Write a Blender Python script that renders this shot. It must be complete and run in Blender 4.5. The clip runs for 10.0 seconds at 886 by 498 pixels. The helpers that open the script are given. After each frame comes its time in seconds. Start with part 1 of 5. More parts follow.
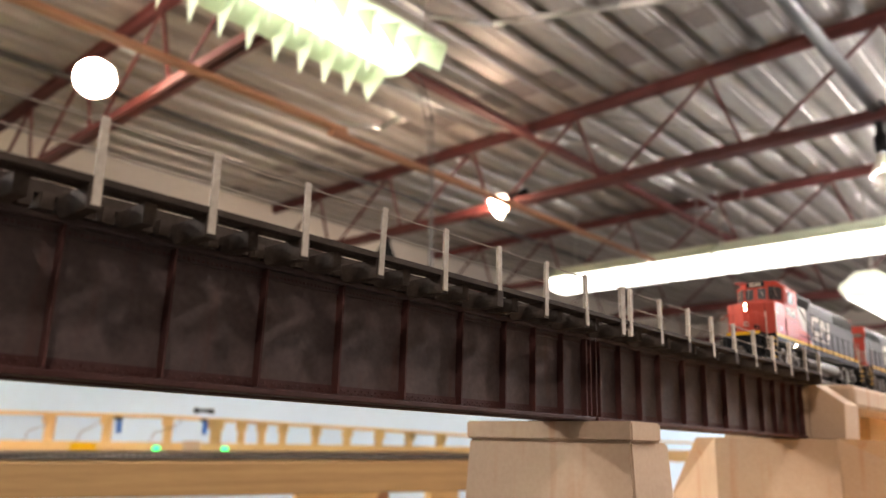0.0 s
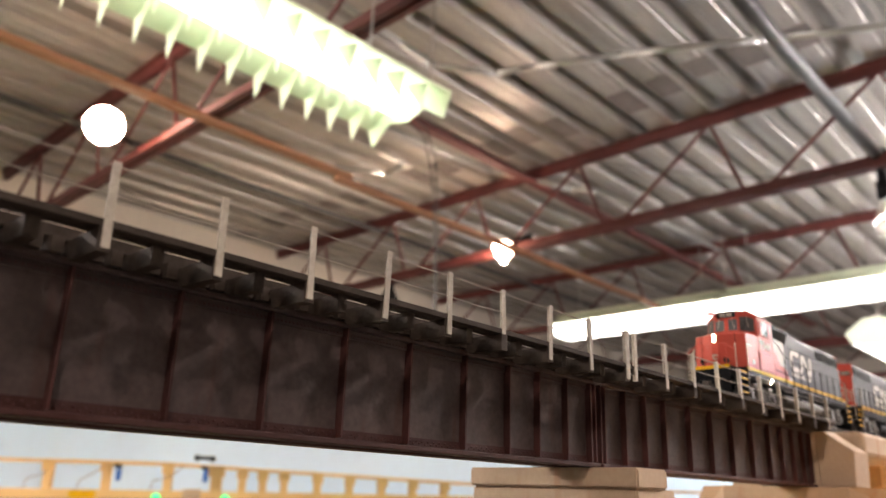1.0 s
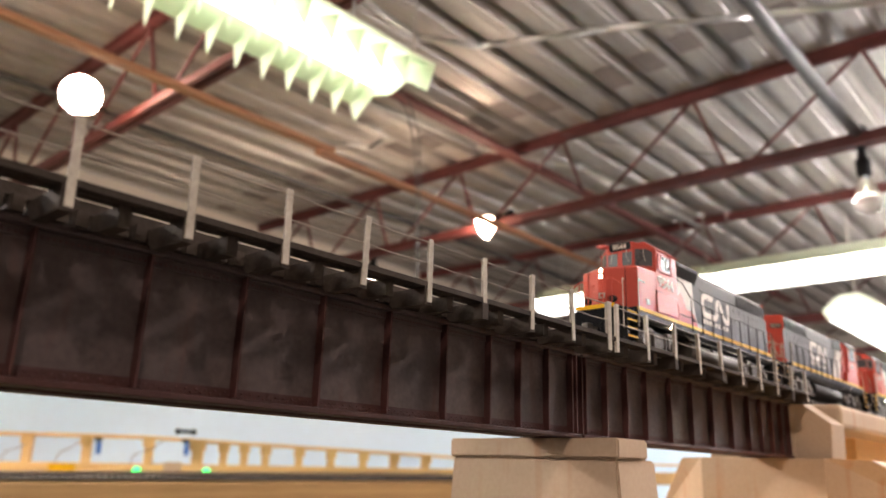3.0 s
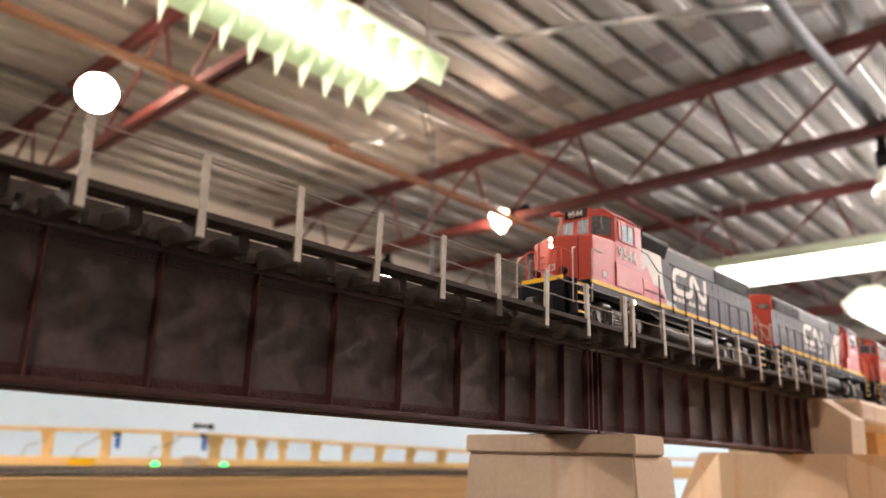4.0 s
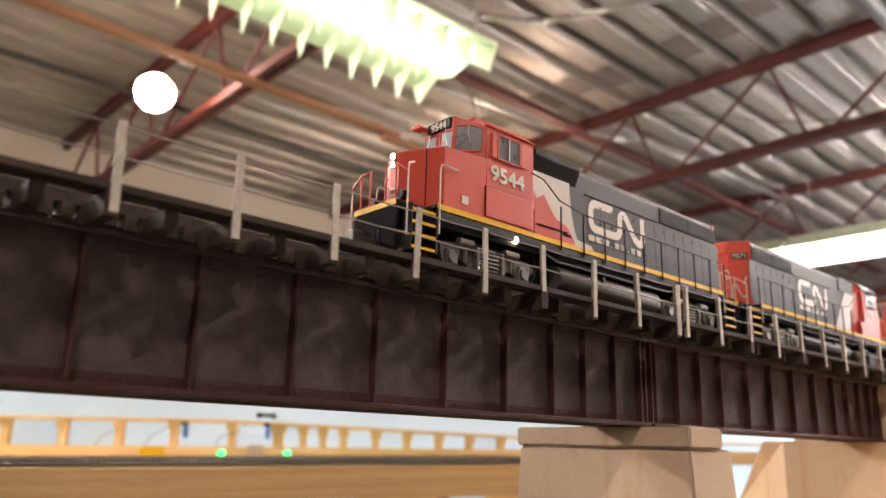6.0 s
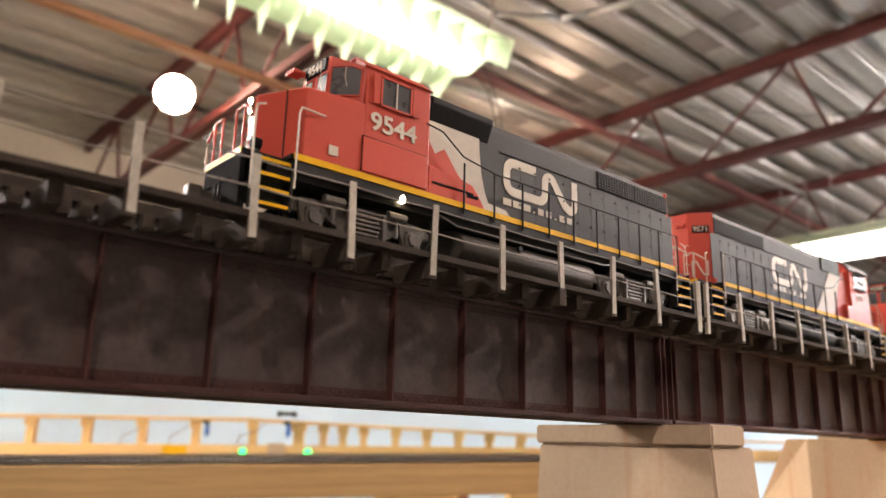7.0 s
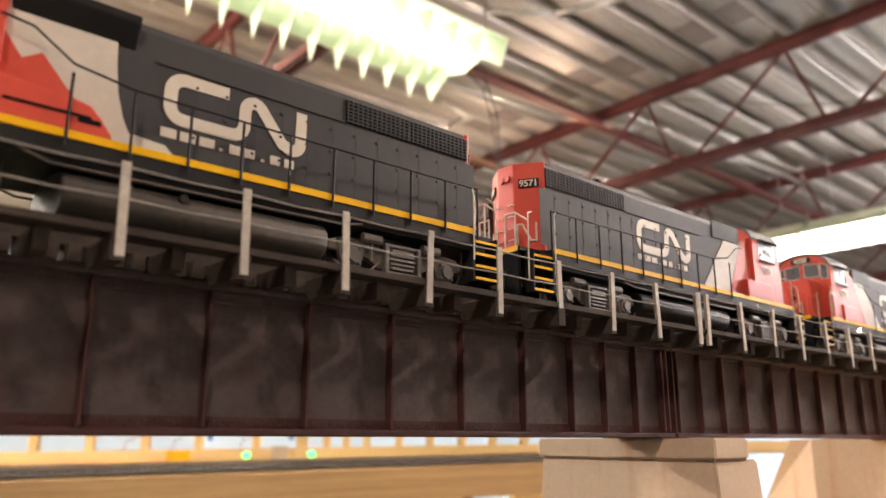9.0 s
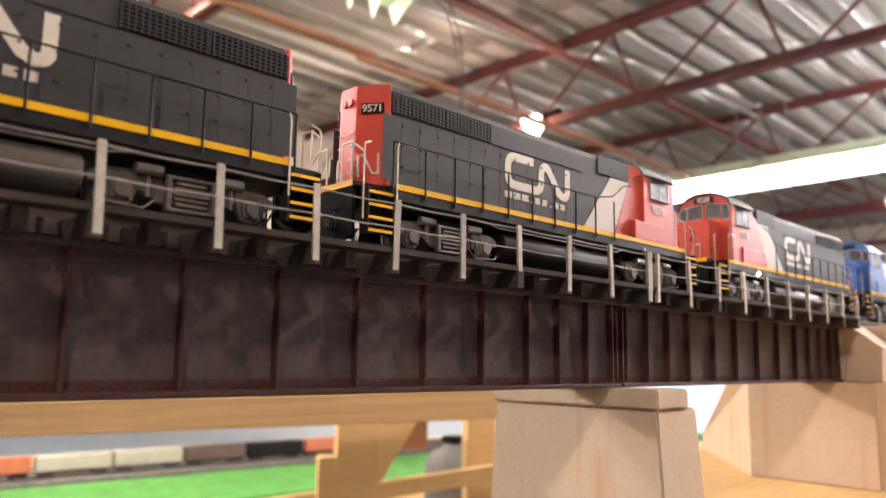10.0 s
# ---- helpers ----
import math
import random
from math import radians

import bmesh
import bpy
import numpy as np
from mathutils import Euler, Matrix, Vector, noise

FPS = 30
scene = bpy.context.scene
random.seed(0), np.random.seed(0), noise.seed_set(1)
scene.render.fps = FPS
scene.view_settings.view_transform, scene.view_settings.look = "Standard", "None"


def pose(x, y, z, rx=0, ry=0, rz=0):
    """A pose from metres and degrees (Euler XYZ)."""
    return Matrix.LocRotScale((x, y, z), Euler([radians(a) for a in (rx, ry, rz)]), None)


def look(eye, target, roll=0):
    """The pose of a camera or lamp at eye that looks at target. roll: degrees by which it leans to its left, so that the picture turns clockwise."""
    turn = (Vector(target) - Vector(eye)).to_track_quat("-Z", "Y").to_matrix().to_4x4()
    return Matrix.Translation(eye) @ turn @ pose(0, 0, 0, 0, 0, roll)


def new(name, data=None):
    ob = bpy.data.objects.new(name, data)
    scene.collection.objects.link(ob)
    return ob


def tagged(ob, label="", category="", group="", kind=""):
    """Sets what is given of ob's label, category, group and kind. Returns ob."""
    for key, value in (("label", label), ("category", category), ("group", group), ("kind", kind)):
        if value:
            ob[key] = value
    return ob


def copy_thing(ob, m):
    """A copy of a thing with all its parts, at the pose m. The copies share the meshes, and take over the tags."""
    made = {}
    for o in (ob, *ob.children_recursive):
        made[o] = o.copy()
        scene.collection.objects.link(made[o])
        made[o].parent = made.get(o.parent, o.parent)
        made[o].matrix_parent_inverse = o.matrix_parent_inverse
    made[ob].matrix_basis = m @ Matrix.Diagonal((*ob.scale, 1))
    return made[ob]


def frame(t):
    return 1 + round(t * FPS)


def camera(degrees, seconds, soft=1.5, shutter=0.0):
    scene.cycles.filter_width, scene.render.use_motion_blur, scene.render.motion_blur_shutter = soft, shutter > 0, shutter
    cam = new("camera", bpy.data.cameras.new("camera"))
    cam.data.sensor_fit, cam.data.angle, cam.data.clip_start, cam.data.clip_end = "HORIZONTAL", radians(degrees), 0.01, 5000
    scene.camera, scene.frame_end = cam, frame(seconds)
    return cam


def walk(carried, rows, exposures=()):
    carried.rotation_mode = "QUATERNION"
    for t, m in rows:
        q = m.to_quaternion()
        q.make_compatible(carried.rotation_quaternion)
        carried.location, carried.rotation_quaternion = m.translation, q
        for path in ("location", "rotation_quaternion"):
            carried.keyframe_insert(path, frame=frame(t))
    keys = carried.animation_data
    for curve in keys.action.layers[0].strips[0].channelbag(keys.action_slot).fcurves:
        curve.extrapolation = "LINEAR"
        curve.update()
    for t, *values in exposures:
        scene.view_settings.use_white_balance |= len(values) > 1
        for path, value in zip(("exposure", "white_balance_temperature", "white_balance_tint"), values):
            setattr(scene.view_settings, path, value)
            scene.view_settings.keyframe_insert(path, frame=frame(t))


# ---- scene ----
cam = camera(60.7, 10.0)
PATH = [
    (0, (-0.058, -0.164, 1.386), (1.354, 1.161, 1.89), 1.7),
    (0.5, (-0.058, -0.165, 1.385), (1.312, 1.169, 1.97), 2.0),
    (1, (-0.059, -0.165, 1.385), (1.318, 1.147, 2.004), 1.9),
    (1.5, (-0.057, -0.164, 1.384), (1.344, 1.125, 1.997), 1.5),
    (2, (-0.055, -0.162, 1.384), (1.363, 1.119, 1.976), 1.7),
    (2.5, (-0.055, -0.162, 1.384), (1.371, 1.12, 1.951), 1.8),
    (4, (-0.053, -0.161, 1.385), (1.347, 1.16, 1.928), 1.8),
    (4.5, (-0.053, -0.163, 1.386), (1.325, 1.185, 1.919), 1.8),
    (5, (-0.051, -0.164, 1.386), (1.301, 1.211, 1.919), 1.4),
    (5.5, (-0.049, -0.162, 1.388), (1.277, 1.242, 1.907), 1.4),
    (7, (-0.047, -0.161, 1.388), (1.221, 1.302, 1.888), 1.4),
    (7.5, (-0.047, -0.161, 1.39), (1.211, 1.309, 1.893), 1.3),
    (8, (-0.049, -0.162, 1.392), (1.21, 1.31, 1.891), 1.1),
    (8.5, (-0.047, -0.162, 1.394), (1.216, 1.307, 1.89), 0.5),
    (9, (-0.046, -0.161, 1.396), (1.226, 1.303, 1.887), 0.0),
    (9.5, (-0.047, -0.164, 1.405), (1.267, 1.291, 1.799), 0.2),
    (10, (-0.054, -0.167, 1.406), (1.325, 1.251, 1.699), 0.8),
]
walk(cam, [(t, look(eye, target, roll)) for t, eye, target, roll in PATH], ((0.0, 1.08, 6450, 18), (5.5, 1.17, 6500, 18), (7.5, 1.24, 6550, 18), (9.0, 1.40, 6550, 18), (10.0, 1.52, 6200, 18)))
cam.data.dof.use_dof, cam.data.dof.focus_distance, cam.data.dof.aperture_fstop = True, 0.235, 16.0

# ---- light ----
world = bpy.data.worlds.new("world")
world.use_nodes = True
world.node_tree.nodes["Background"].inputs[0].default_value = (0.9, 0.92, 1.0, 1)
world.node_tree.nodes["Background"].inputs[1].default_value = 0.008
scene.world = world


# ---- materials ----
def mat(name, color, rough=0.6, metal=0.0, var=0.15, scale=20.0, fine=200.0, bump=0.1, emit=0.0, tint=None, stretch=None):
    """Procedural surface: colour varied at two scales, fine bump."""
    m = bpy.data.materials.new(name)
    m.use_nodes = True
    nt = m.node_tree
    b = nt.nodes["Principled BSDF"]
    b.inputs["Roughness"].default_value = rough
    b.inputs["Metallic"].default_value = metal
    if emit:
        b.inputs["Base Color"].default_value = (*color, 1)
        b.inputs["Emission Color"].default_value = (*color, 1)
        b.inputs["Emission Strength"].default_value = emit
        return m
    tc = nt.nodes.new("ShaderNodeTexCoord")
    mp = nt.nodes.new("ShaderNodeMapping")
    if stretch:
        mp.inputs["Scale"].default_value = stretch
    nt.links.new(tc.outputs["Object"], mp.inputs[0])
    n1, n2 = nt.nodes.new("ShaderNodeTexNoise"), nt.nodes.new("ShaderNodeTexNoise")
    n1.inputs["Scale"].default_value, n2.inputs["Scale"].default_value = scale, fine
    n1.inputs["Detail"].default_value = n2.inputs["Detail"].default_value = 4
    nt.links.new(mp.outputs[0], n1.inputs[0])
    nt.links.new(mp.outputs[0], n2.inputs[0])
    info = nt.nodes.new("ShaderNodeObjectInfo")
    mix1, mix2 = nt.nodes.new("ShaderNodeMix"), nt.nodes.new("ShaderNodeMix")
    mix1.data_type = mix2.data_type = "RGBA"
    t = tint or tuple(c * 0.45 for c in color)
    ramp = nt.nodes.new("ShaderNodeMapRange")
    ramp.inputs[1].default_value, ramp.inputs[2].default_value = 0.35, 0.75
    ramp.inputs[3].default_value, ramp.inputs[4].default_value = 0.0, min(1.0, var * 3)
    nt.links.new(n1.outputs[0], ramp.inputs[0])
    nt.links.new(ramp.outputs[0], mix1.inputs[0])
    mix1.inputs[6].default_value, mix1.inputs[7].default_value = (*color, 1), (*t, 1)
    ramp2 = nt.nodes.new("ShaderNodeMapRange")
    ramp2.inputs[1].default_value, ramp2.inputs[2].default_value = 0.3, 0.8
    ramp2.inputs[3].default_value, ramp2.inputs[4].default_value = 0.0, min(1.0, var * 1.5)
    nt.links.new(n2.outputs[0], ramp2.inputs[0])
    nt.links.new(ramp2.outputs[0], mix2.inputs[0])
    nt.links.new(mix1.outputs[2], mix2.inputs[6])
    mix2.inputs[7].default_value = (*(c * 0.6 for c in t), 1)
    hsv = nt.nodes.new("ShaderNodeHueSaturation")
    val = nt.nodes.new("ShaderNodeMapRange")
    val.inputs[3].default_value, val.inputs[4].default_value = 1 - var * 0.6, 1 + var * 0.6
    nt.links.new(info.outputs["Random"], val.inputs[0])
    nt.links.new(val.outputs[0], hsv.inputs["Value"])
    nt.links.new(mix2.outputs[2], hsv.inputs["Color"])
    nt.links.new(hsv.outputs[0], b.inputs["Base Color"])
    rr = nt.nodes.new("ShaderNodeMapRange")
    rr.inputs[3].default_value, rr.inputs[4].default_value = max(0.05, rough - 0.12), min(1, rough + 0.12)
    nt.links.new(n2.outputs[0], rr.inputs[0])
    nt.links.new(rr.outputs[0], b.inputs["Roughness"])
    if bump:
        bp = nt.nodes.new("ShaderNodeBump")
        bp.inputs["Strength"].default_value = bump
        bp.inputs["Distance"].default_value = 0.3 / fine
        nt.links.new(n2.outputs[0], bp.inputs["Height"])
        nt.links.new(bp.outputs[0], b.inputs["Normal"])
    return m


M = dict(
    deck=mat("galvanised_deck", (0.42, 0.39, 0.36), 0.42, 0.4, 0.30, 3.0, 60, 0.15, stretch=(0.25, 3, 3)),
    patch=mat("dull_deck_patch", (0.22, 0.19, 0.18), 0.6, 0.2, 0.2, 8, 60, 0.1),
    primer=mat("red_oxide_primer", (0.135, 0.031, 0.027), 0.55, 0, 0.2, 6, 90, 0.1),
    wall=mat("painted_block_wall", (0.62, 0.56, 0.48), 0.8, 0, 0.1, 1.5, 40, 0.2),
    floor=mat("concrete_floor", (0.13, 0.125, 0.12), 0.6, 0, 0.25, 2, 60, 0.2),
    pine=mat("pale_pine", (0.72, 0.47, 0.20), 0.6, 0, 0.15, 9, 120, 0.15, stretch=(0.25, 2, 2), tint=(0.5, 0.27, 0.09)),
    ply=mat("plywood_edge", (0.62, 0.40, 0.17), 0.65, 0, 0.25, 14, 160, 0.2, stretch=(0.2, 1, 8), tint=(0.33, 0.18, 0.07)),
    strip=mat("stained_wood", (0.38, 0.17, 0.08), 0.6, 0, 0.2, 5, 90, 0.15, stretch=(0.3, 2, 2)),
    conduit=mat("steel_conduit", (0.5, 0.5, 0.48), 0.35, 0.8, 0.15, 6, 80, 0.05),
    white=mat("white_enamel", (0.70, 0.78, 0.60), 0.35, 0, 0.05, 8, 90, 0.02),
    black=mat("black_plastic", (0.012, 0.012, 0.013), 0.5, 0, 0.2, 20, 200, 0.05),
    girder=mat("weathered_girder", (0.102, 0.072, 0.066), 0.62, 0, 0.30, 38, 600, 0.12, tint=(0.048, 0.035, 0.034)),
    rust=mat("rust_brown_girder", (0.066, 0.021, 0.017), 0.65, 0, 0.3, 60, 700, 0.15, tint=(0.045, 0.020, 0.018)),
    tie=mat("weathered_tie", (0.064, 0.049, 0.039), 0.8, 0, 0.3, 120, 900, 0.3),
    post=mat("aged_white_post", (0.50, 0.44, 0.36), 0.7, 0, 0.25, 150, 900, 0.15),
    wire=mat("grey_cable", (0.35, 0.31, 0.27), 0.5, 0.2, 0.15, 200, 900, 0.0),
    rail=mat("nickel_rail", (0.42, 0.36, 0.31), 0.35, 0.9, 0.2, 200, 900, 0.05),
    concrete=mat("tan_model_concrete", (0.49, 0.37, 0.26), 0.85, 0, 0.11, 26, 500, 0.05, tint=(0.40, 0.26, 0.16)),
    red=mat("orange_red_enamel", (0.50, 0.068, 0.040), 0.42, 0, 0.10, 40, 500, 0.03, tint=(0.42, 0.045, 0.03)),
    hood=mat("dark_grey_enamel", (0.031, 0.030, 0.030), 0.62, 0, 0.12, 50, 500, 0.04, tint=(0.056, 0.046, 0.040)),
    dark=mat("dirty_black", (0.009, 0.009, 0.009), 0.6, 0, 0.3, 80, 600, 0.1, tint=(0.016, 0.013, 0.011)),
    truck=mat("dusty_truck_frame", (0.125, 0.105, 0.082), 0.45, 0, 0.4, 90, 700, 0.2, tint=(0.05, 0.042, 0.038)),
    tank=mat("dusty_tank", (0.095, 0.077, 0.058), 0.55, 0, 0.35, 40, 600, 0.08, tint=(0.05, 0.045, 0.04)),
    soot=mat("soot_black", (0.010, 0.010, 0.011), 0.9, 0, 0.3, 60, 500, 0.1),
    darkpipe=mat("dark_steel_pipe", (0.075, 0.073, 0.072), 0.5, 0.3, 0.25, 30, 200, 0.05),
    yellow=mat("yellow_stripe", (0.70, 0.38, 0.006), 0.45, 0, 0.08, 60, 500, 0.0),
    cream=mat("cream_paint", (0.56, 0.49, 0.40), 0.5, 0, 0.10, 60, 500, 0.0),
    glass=mat("cab_glass", (0.045, 0.042, 0.042), 0.3, 0, 0.1, 30, 300, 0.0),
    blue=mat("blue_enamel", (0.05, 0.14, 0.42), 0.45, 0, 0.12, 40, 500, 0.03),
    steel=mat("bright_wheel", (0.55, 0.53, 0.5), 0.3, 0.9, 0.15, 200, 900, 0.0),
    headlight=mat("lit_headlight", (1.0, 0.80, 0.45), emit=26),
    reflector=mat("lamp_reflector_lit", (1.0, 0.78, 0.56), emit=160),
    fill_up_tube=mat("lit_fill_strip_tube", (1.0, 0.96, 0.91), emit=72),
    room_bulb=mat("lit_room_bulb", (1.0, 0.86, 0.73), emit=280),
    bulb_side=mat("lit_bulb_side", (1.0, 0.62, 0.40), emit=15),
    batten_tube=mat("lit_fill_batten_tube", (1.0, 0.97, 0.94), emit=24),
    side_bulb=mat("lit_side_bulb", (1.0, 0.88, 0.76), emit=620),
    front_bulb=mat("lit_front_bulb", (1.0, 0.86, 0.73), emit=150),
    tube=mat("lit_tube", (0.95, 1.0, 0.82), emit=3.2),
    farglow=mat("lit_diffuser", (1.0, 0.98, 0.88), emit=2.6),
    room_tube=mat("lit_fill_tube", (1.0, 0.97, 0.94), emit=11),
    green=mat("green_led", (0.0, 0.75, 0.12), emit=2.6),
    grass=mat("green_ground_foam", (0.09, 0.33, 0.05), 0.9, 0, 0.25, 30, 300, 0.5),
    ballast=mat("grey_ballast", (0.16, 0.145, 0.13), 0.9, 0, 0.35, 60, 300, 0.6),
    tyre=mat("blackened_wheel", (0.03, 0.028, 0.026), 0.5, 0.3, 0.2, 200, 900, 0.05),
    backdrop=mat("sky_blue_backdrop", (0.52, 0.70, 0.88), 0.85, 0, 0.10, 1.2, 30, 0.0, tint=(0.78, 0.82, 0.84)),
    bluegrip=mat("blue_clamp", (0.03, 0.14, 0.5), 0.4, 0, 0.1, 30, 200, 0.0),
    jug=mat("grey_jug", (0.20, 0.19, 0.18), 0.6, 0, 0.15, 10, 90, 0.05),
    brown=mat("brown_car", (0.12, 0.07, 0.055), 0.6, 0, 0.2, 40, 300, 0.05),
    orange=mat("orange_car", (0.65, 0.18, 0.08), 0.5, 0, 0.15, 40, 300, 0.05),
)


def runs(m, color, scale, lo, hi, amount):
    """Stains that run down a surface, laid over its colour."""
    nt = m.node_tree
    b = nt.nodes["Principled BSDF"]
    base = b.inputs["Base Color"].links[0].from_socket
    tc, mp, nz = nt.nodes.new("ShaderNodeTexCoord"), nt.nodes.new("ShaderNodeMapping"), nt.nodes.new("ShaderNodeTexNoise")
    mp.inputs["Scale"].default_value = scale
    nz.inputs["Scale"].default_value, nz.inputs["Detail"].default_value = 1.0, 3
    rg, mx = nt.nodes.new("ShaderNodeMapRange"), nt.nodes.new("ShaderNodeMix")
    rg.inputs[1].default_value, rg.inputs[2].default_value, rg.inputs[4].default_value = lo, hi, amount
    mx.data_type = "RGBA"
    mx.inputs[7].default_value = (*color, 1)
    nt.links.new(tc.outputs["Object"], mp.inputs[0])
    nt.links.new(mp.outputs[0], nz.inputs[0])
    nt.links.new(nz.outputs[0], rg.inputs[0])
    nt.links.new(rg.outputs[0], mx.inputs[0])
    nt.links.new(base, mx.inputs[6])
    nt.links.new(mx.outputs[2], b.inputs["Base Color"])


runs(M["concrete"], (0.40, 0.17, 0.07), (90, 90, 9), 0.58, 0.74, 0.55)
runs(M["girder"], (0.075, 0.030, 0.020), (160, 160, 30), 0.56, 0.76, 0.6)
gl = M["glass"].node_tree.nodes["Principled BSDF"]
gl.inputs["Coat Weight"].default_value = 0.1


# ---- mesh helpers ----
def box(bm, x0, x1, y0, y1, z0, z1, bev=0.0):
    v = [bm.verts.new((x, y, z)) for x in (x0, x1) for y in (y0, y1) for z in (z0, z1)]
    for f in ((0, 1, 3, 2), (4, 6, 7, 5), (0, 4, 5, 1), (2, 3, 7, 6), (0, 2, 6, 4), (1, 5, 7, 3)):
        bm.faces.new([v[i] for i in f])
    if bev:
        es = {e for q in v for e in q.link_edges}
        bmesh.ops.bevel(bm, geom=list(es), offset=bev, segments=2, affect="EDGES", profile=0.5)


def prism(bm, pts, axis, a, b, bev=0.0):
    """Polygon extruded along an axis; pts are the two other coordinates in x, y, z order."""
    def at(p, k):
        c = list(p)
        c.insert("xyz".index(axis), k)
        return bm.verts.new(c)
    A, B = [at(p, a) for p in pts], [at(p, b) for p in pts]
    n = len(pts)
    bm.faces.new(A)
    bm.faces.new(B[::-1])
    for i in range(n):
        bm.faces.new((A[i], B[i], B[(i + 1) % n], A[(i + 1) % n]))
    if bev:
        bmesh.ops.bevel(bm, geom=list({e for q in A + B for e in q.link_edges}), offset=bev, segments=2, affect="EDGES", profile=0.5)


def tube(bm, p, q, r, seg=8, r2=None):
    p, q = Vector(p), Vector(q)
    d = q - p
    if d.length < 1e-7:
        return
    m = Matrix.Translation((p + q) / 2) @ d.to_track_quat("Z", "Y").to_matrix().to_4x4()
    bmesh.ops.create_cone(bm, cap_ends=True, segments=seg, radius1=r, radius2=r if r2 is None else r2, depth=d.length, matrix=m)


def pipe(bm, pts, r, seg=8):
    for a, b in zip(pts, pts[1:]):
        tube(bm, a, b, r, seg)
    for a in pts[1:-1]:
        bmesh.ops.create_uvsphere(bm, u_segments=seg, v_segments=5, radius=r, matrix=Matrix.Translation(a))


def lathe(bm, prof, seg=20, m=Matrix()):
    """Profile of (radius, z) turned round z."""
    rings = []
    for r, z in prof:
        rings.append([bm.verts.new(m @ Vector((r * math.cos(2 * math.pi * i / seg), r * math.sin(2 * math.pi * i / seg), z))) for i in range(seg)])
    for a, b in zip(rings, rings[1:]):
        for i in range(seg):
            bm.faces.new((a[i], a[(i + 1) % seg], b[(i + 1) % seg], b[i]))
    bm.faces.new(rings[0][::-1])
    bm.faces.new(rings[-1])


def data(name, bm, material, smooth=False):
    bmesh.ops.recalc_face_normals(bm, faces=bm.faces)
    me = bpy.data.meshes.new(name)
    bm.to_mesh(me)
    bm.free()
    me.materials.append(M[material])
    if smooth:
        for p in me.polygons:
            p.use_smooth = True
    return me


def part(name, bm, material, parent=None, label="", smooth=False, at=None):
    o = new(name, data(name, bm, material, smooth))
    o.parent = parent
    if at is not None:
        o.matrix_basis = at
    if label:
        o["label"] = label
    return o


def boxpart(name, material, parent, *c, bev=0.0, label="", at=None):
    bm = bmesh.new()
    box(bm, *c, bev=bev)
    return part(name, bm, material, parent, label, at=at)


def structure(name, bm, material, label, category):
    return tagged(part(name, bm, material), label, category, kind="structure")


# ---- room ----
def room():
    for nm, c in (("floor", (-4, 8, -3, 3.8, -0.1, 0)),):
        bm = bmesh.new()
        box(bm, *c)
        structure(nm, bm, "floor", "grey concrete floor of the club room", "floor")
    for nm, c in (("wall_north", (-4, 8, 3.6, 3.8, 0, 2.86)), ("wall_south", (-4, 8, -3.2, -3, 0, 2.86)),
                  ("wall_east", (8, 8.2, -3.2, 3.8, 0, 2.86)), ("wall_west", (-4.2, -4, -3.2, 3.8, 0, 2.86))):
        bm = bmesh.new()
        box(bm, *c)
        structure(nm, bm, "wall", "beige painted block wall of the room", "wall")
    # corrugated steel deck, ribs along x
    bm = bmesh.new()
    y, prof = -3.1, []
    while y < 3.7:
        prof += [(y, 2.770), (y + 0.020, 2.772), (y + 0.024, 2.768), (y + 0.064, 2.768), (y + 0.068, 2.772), (y + 0.088, 2.770), (y + 0.102, 2.812), (y + 0.138, 2.812)]
        y += 0.152
    xs = [-4.0, -1.0, 2.3, 5.5, 8.0]
    rows = [[bm.verts.new((x, p[0], p[1])) for p in prof] for x in xs]
    for a, b in zip(rows, rows[1:]):
        for i in range(len(prof) - 1):
            bm.faces.new((a[i], a[i + 1], b[i + 1], b[i]))
    box(bm, -4.0, 8.0, -3.1, 3.7, 2.83, 2.9)
    structure("ceiling", bm, "deck", "galvanised corrugated steel roof deck with dull streaks", "ceiling")


def deck_marks():
    """Dull dark patches on the deck ribs, one row beside the joist."""
    y = -3.1
    while y < 3.5:
        if random.random() < 0.85:
            bm = bmesh.new()
            a = 2.07 + random.uniform(-0.03, 0.03)
            box(bm, a, a + random.uniform(0.10, 0.17), y + 0.002, y + 0.086, 2.7655, 2.7672)
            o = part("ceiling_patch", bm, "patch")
            tagged(o, "dull dark patch on the roof deck rib", "patch", group="deck patches", kind="structure")
        y += 0.152


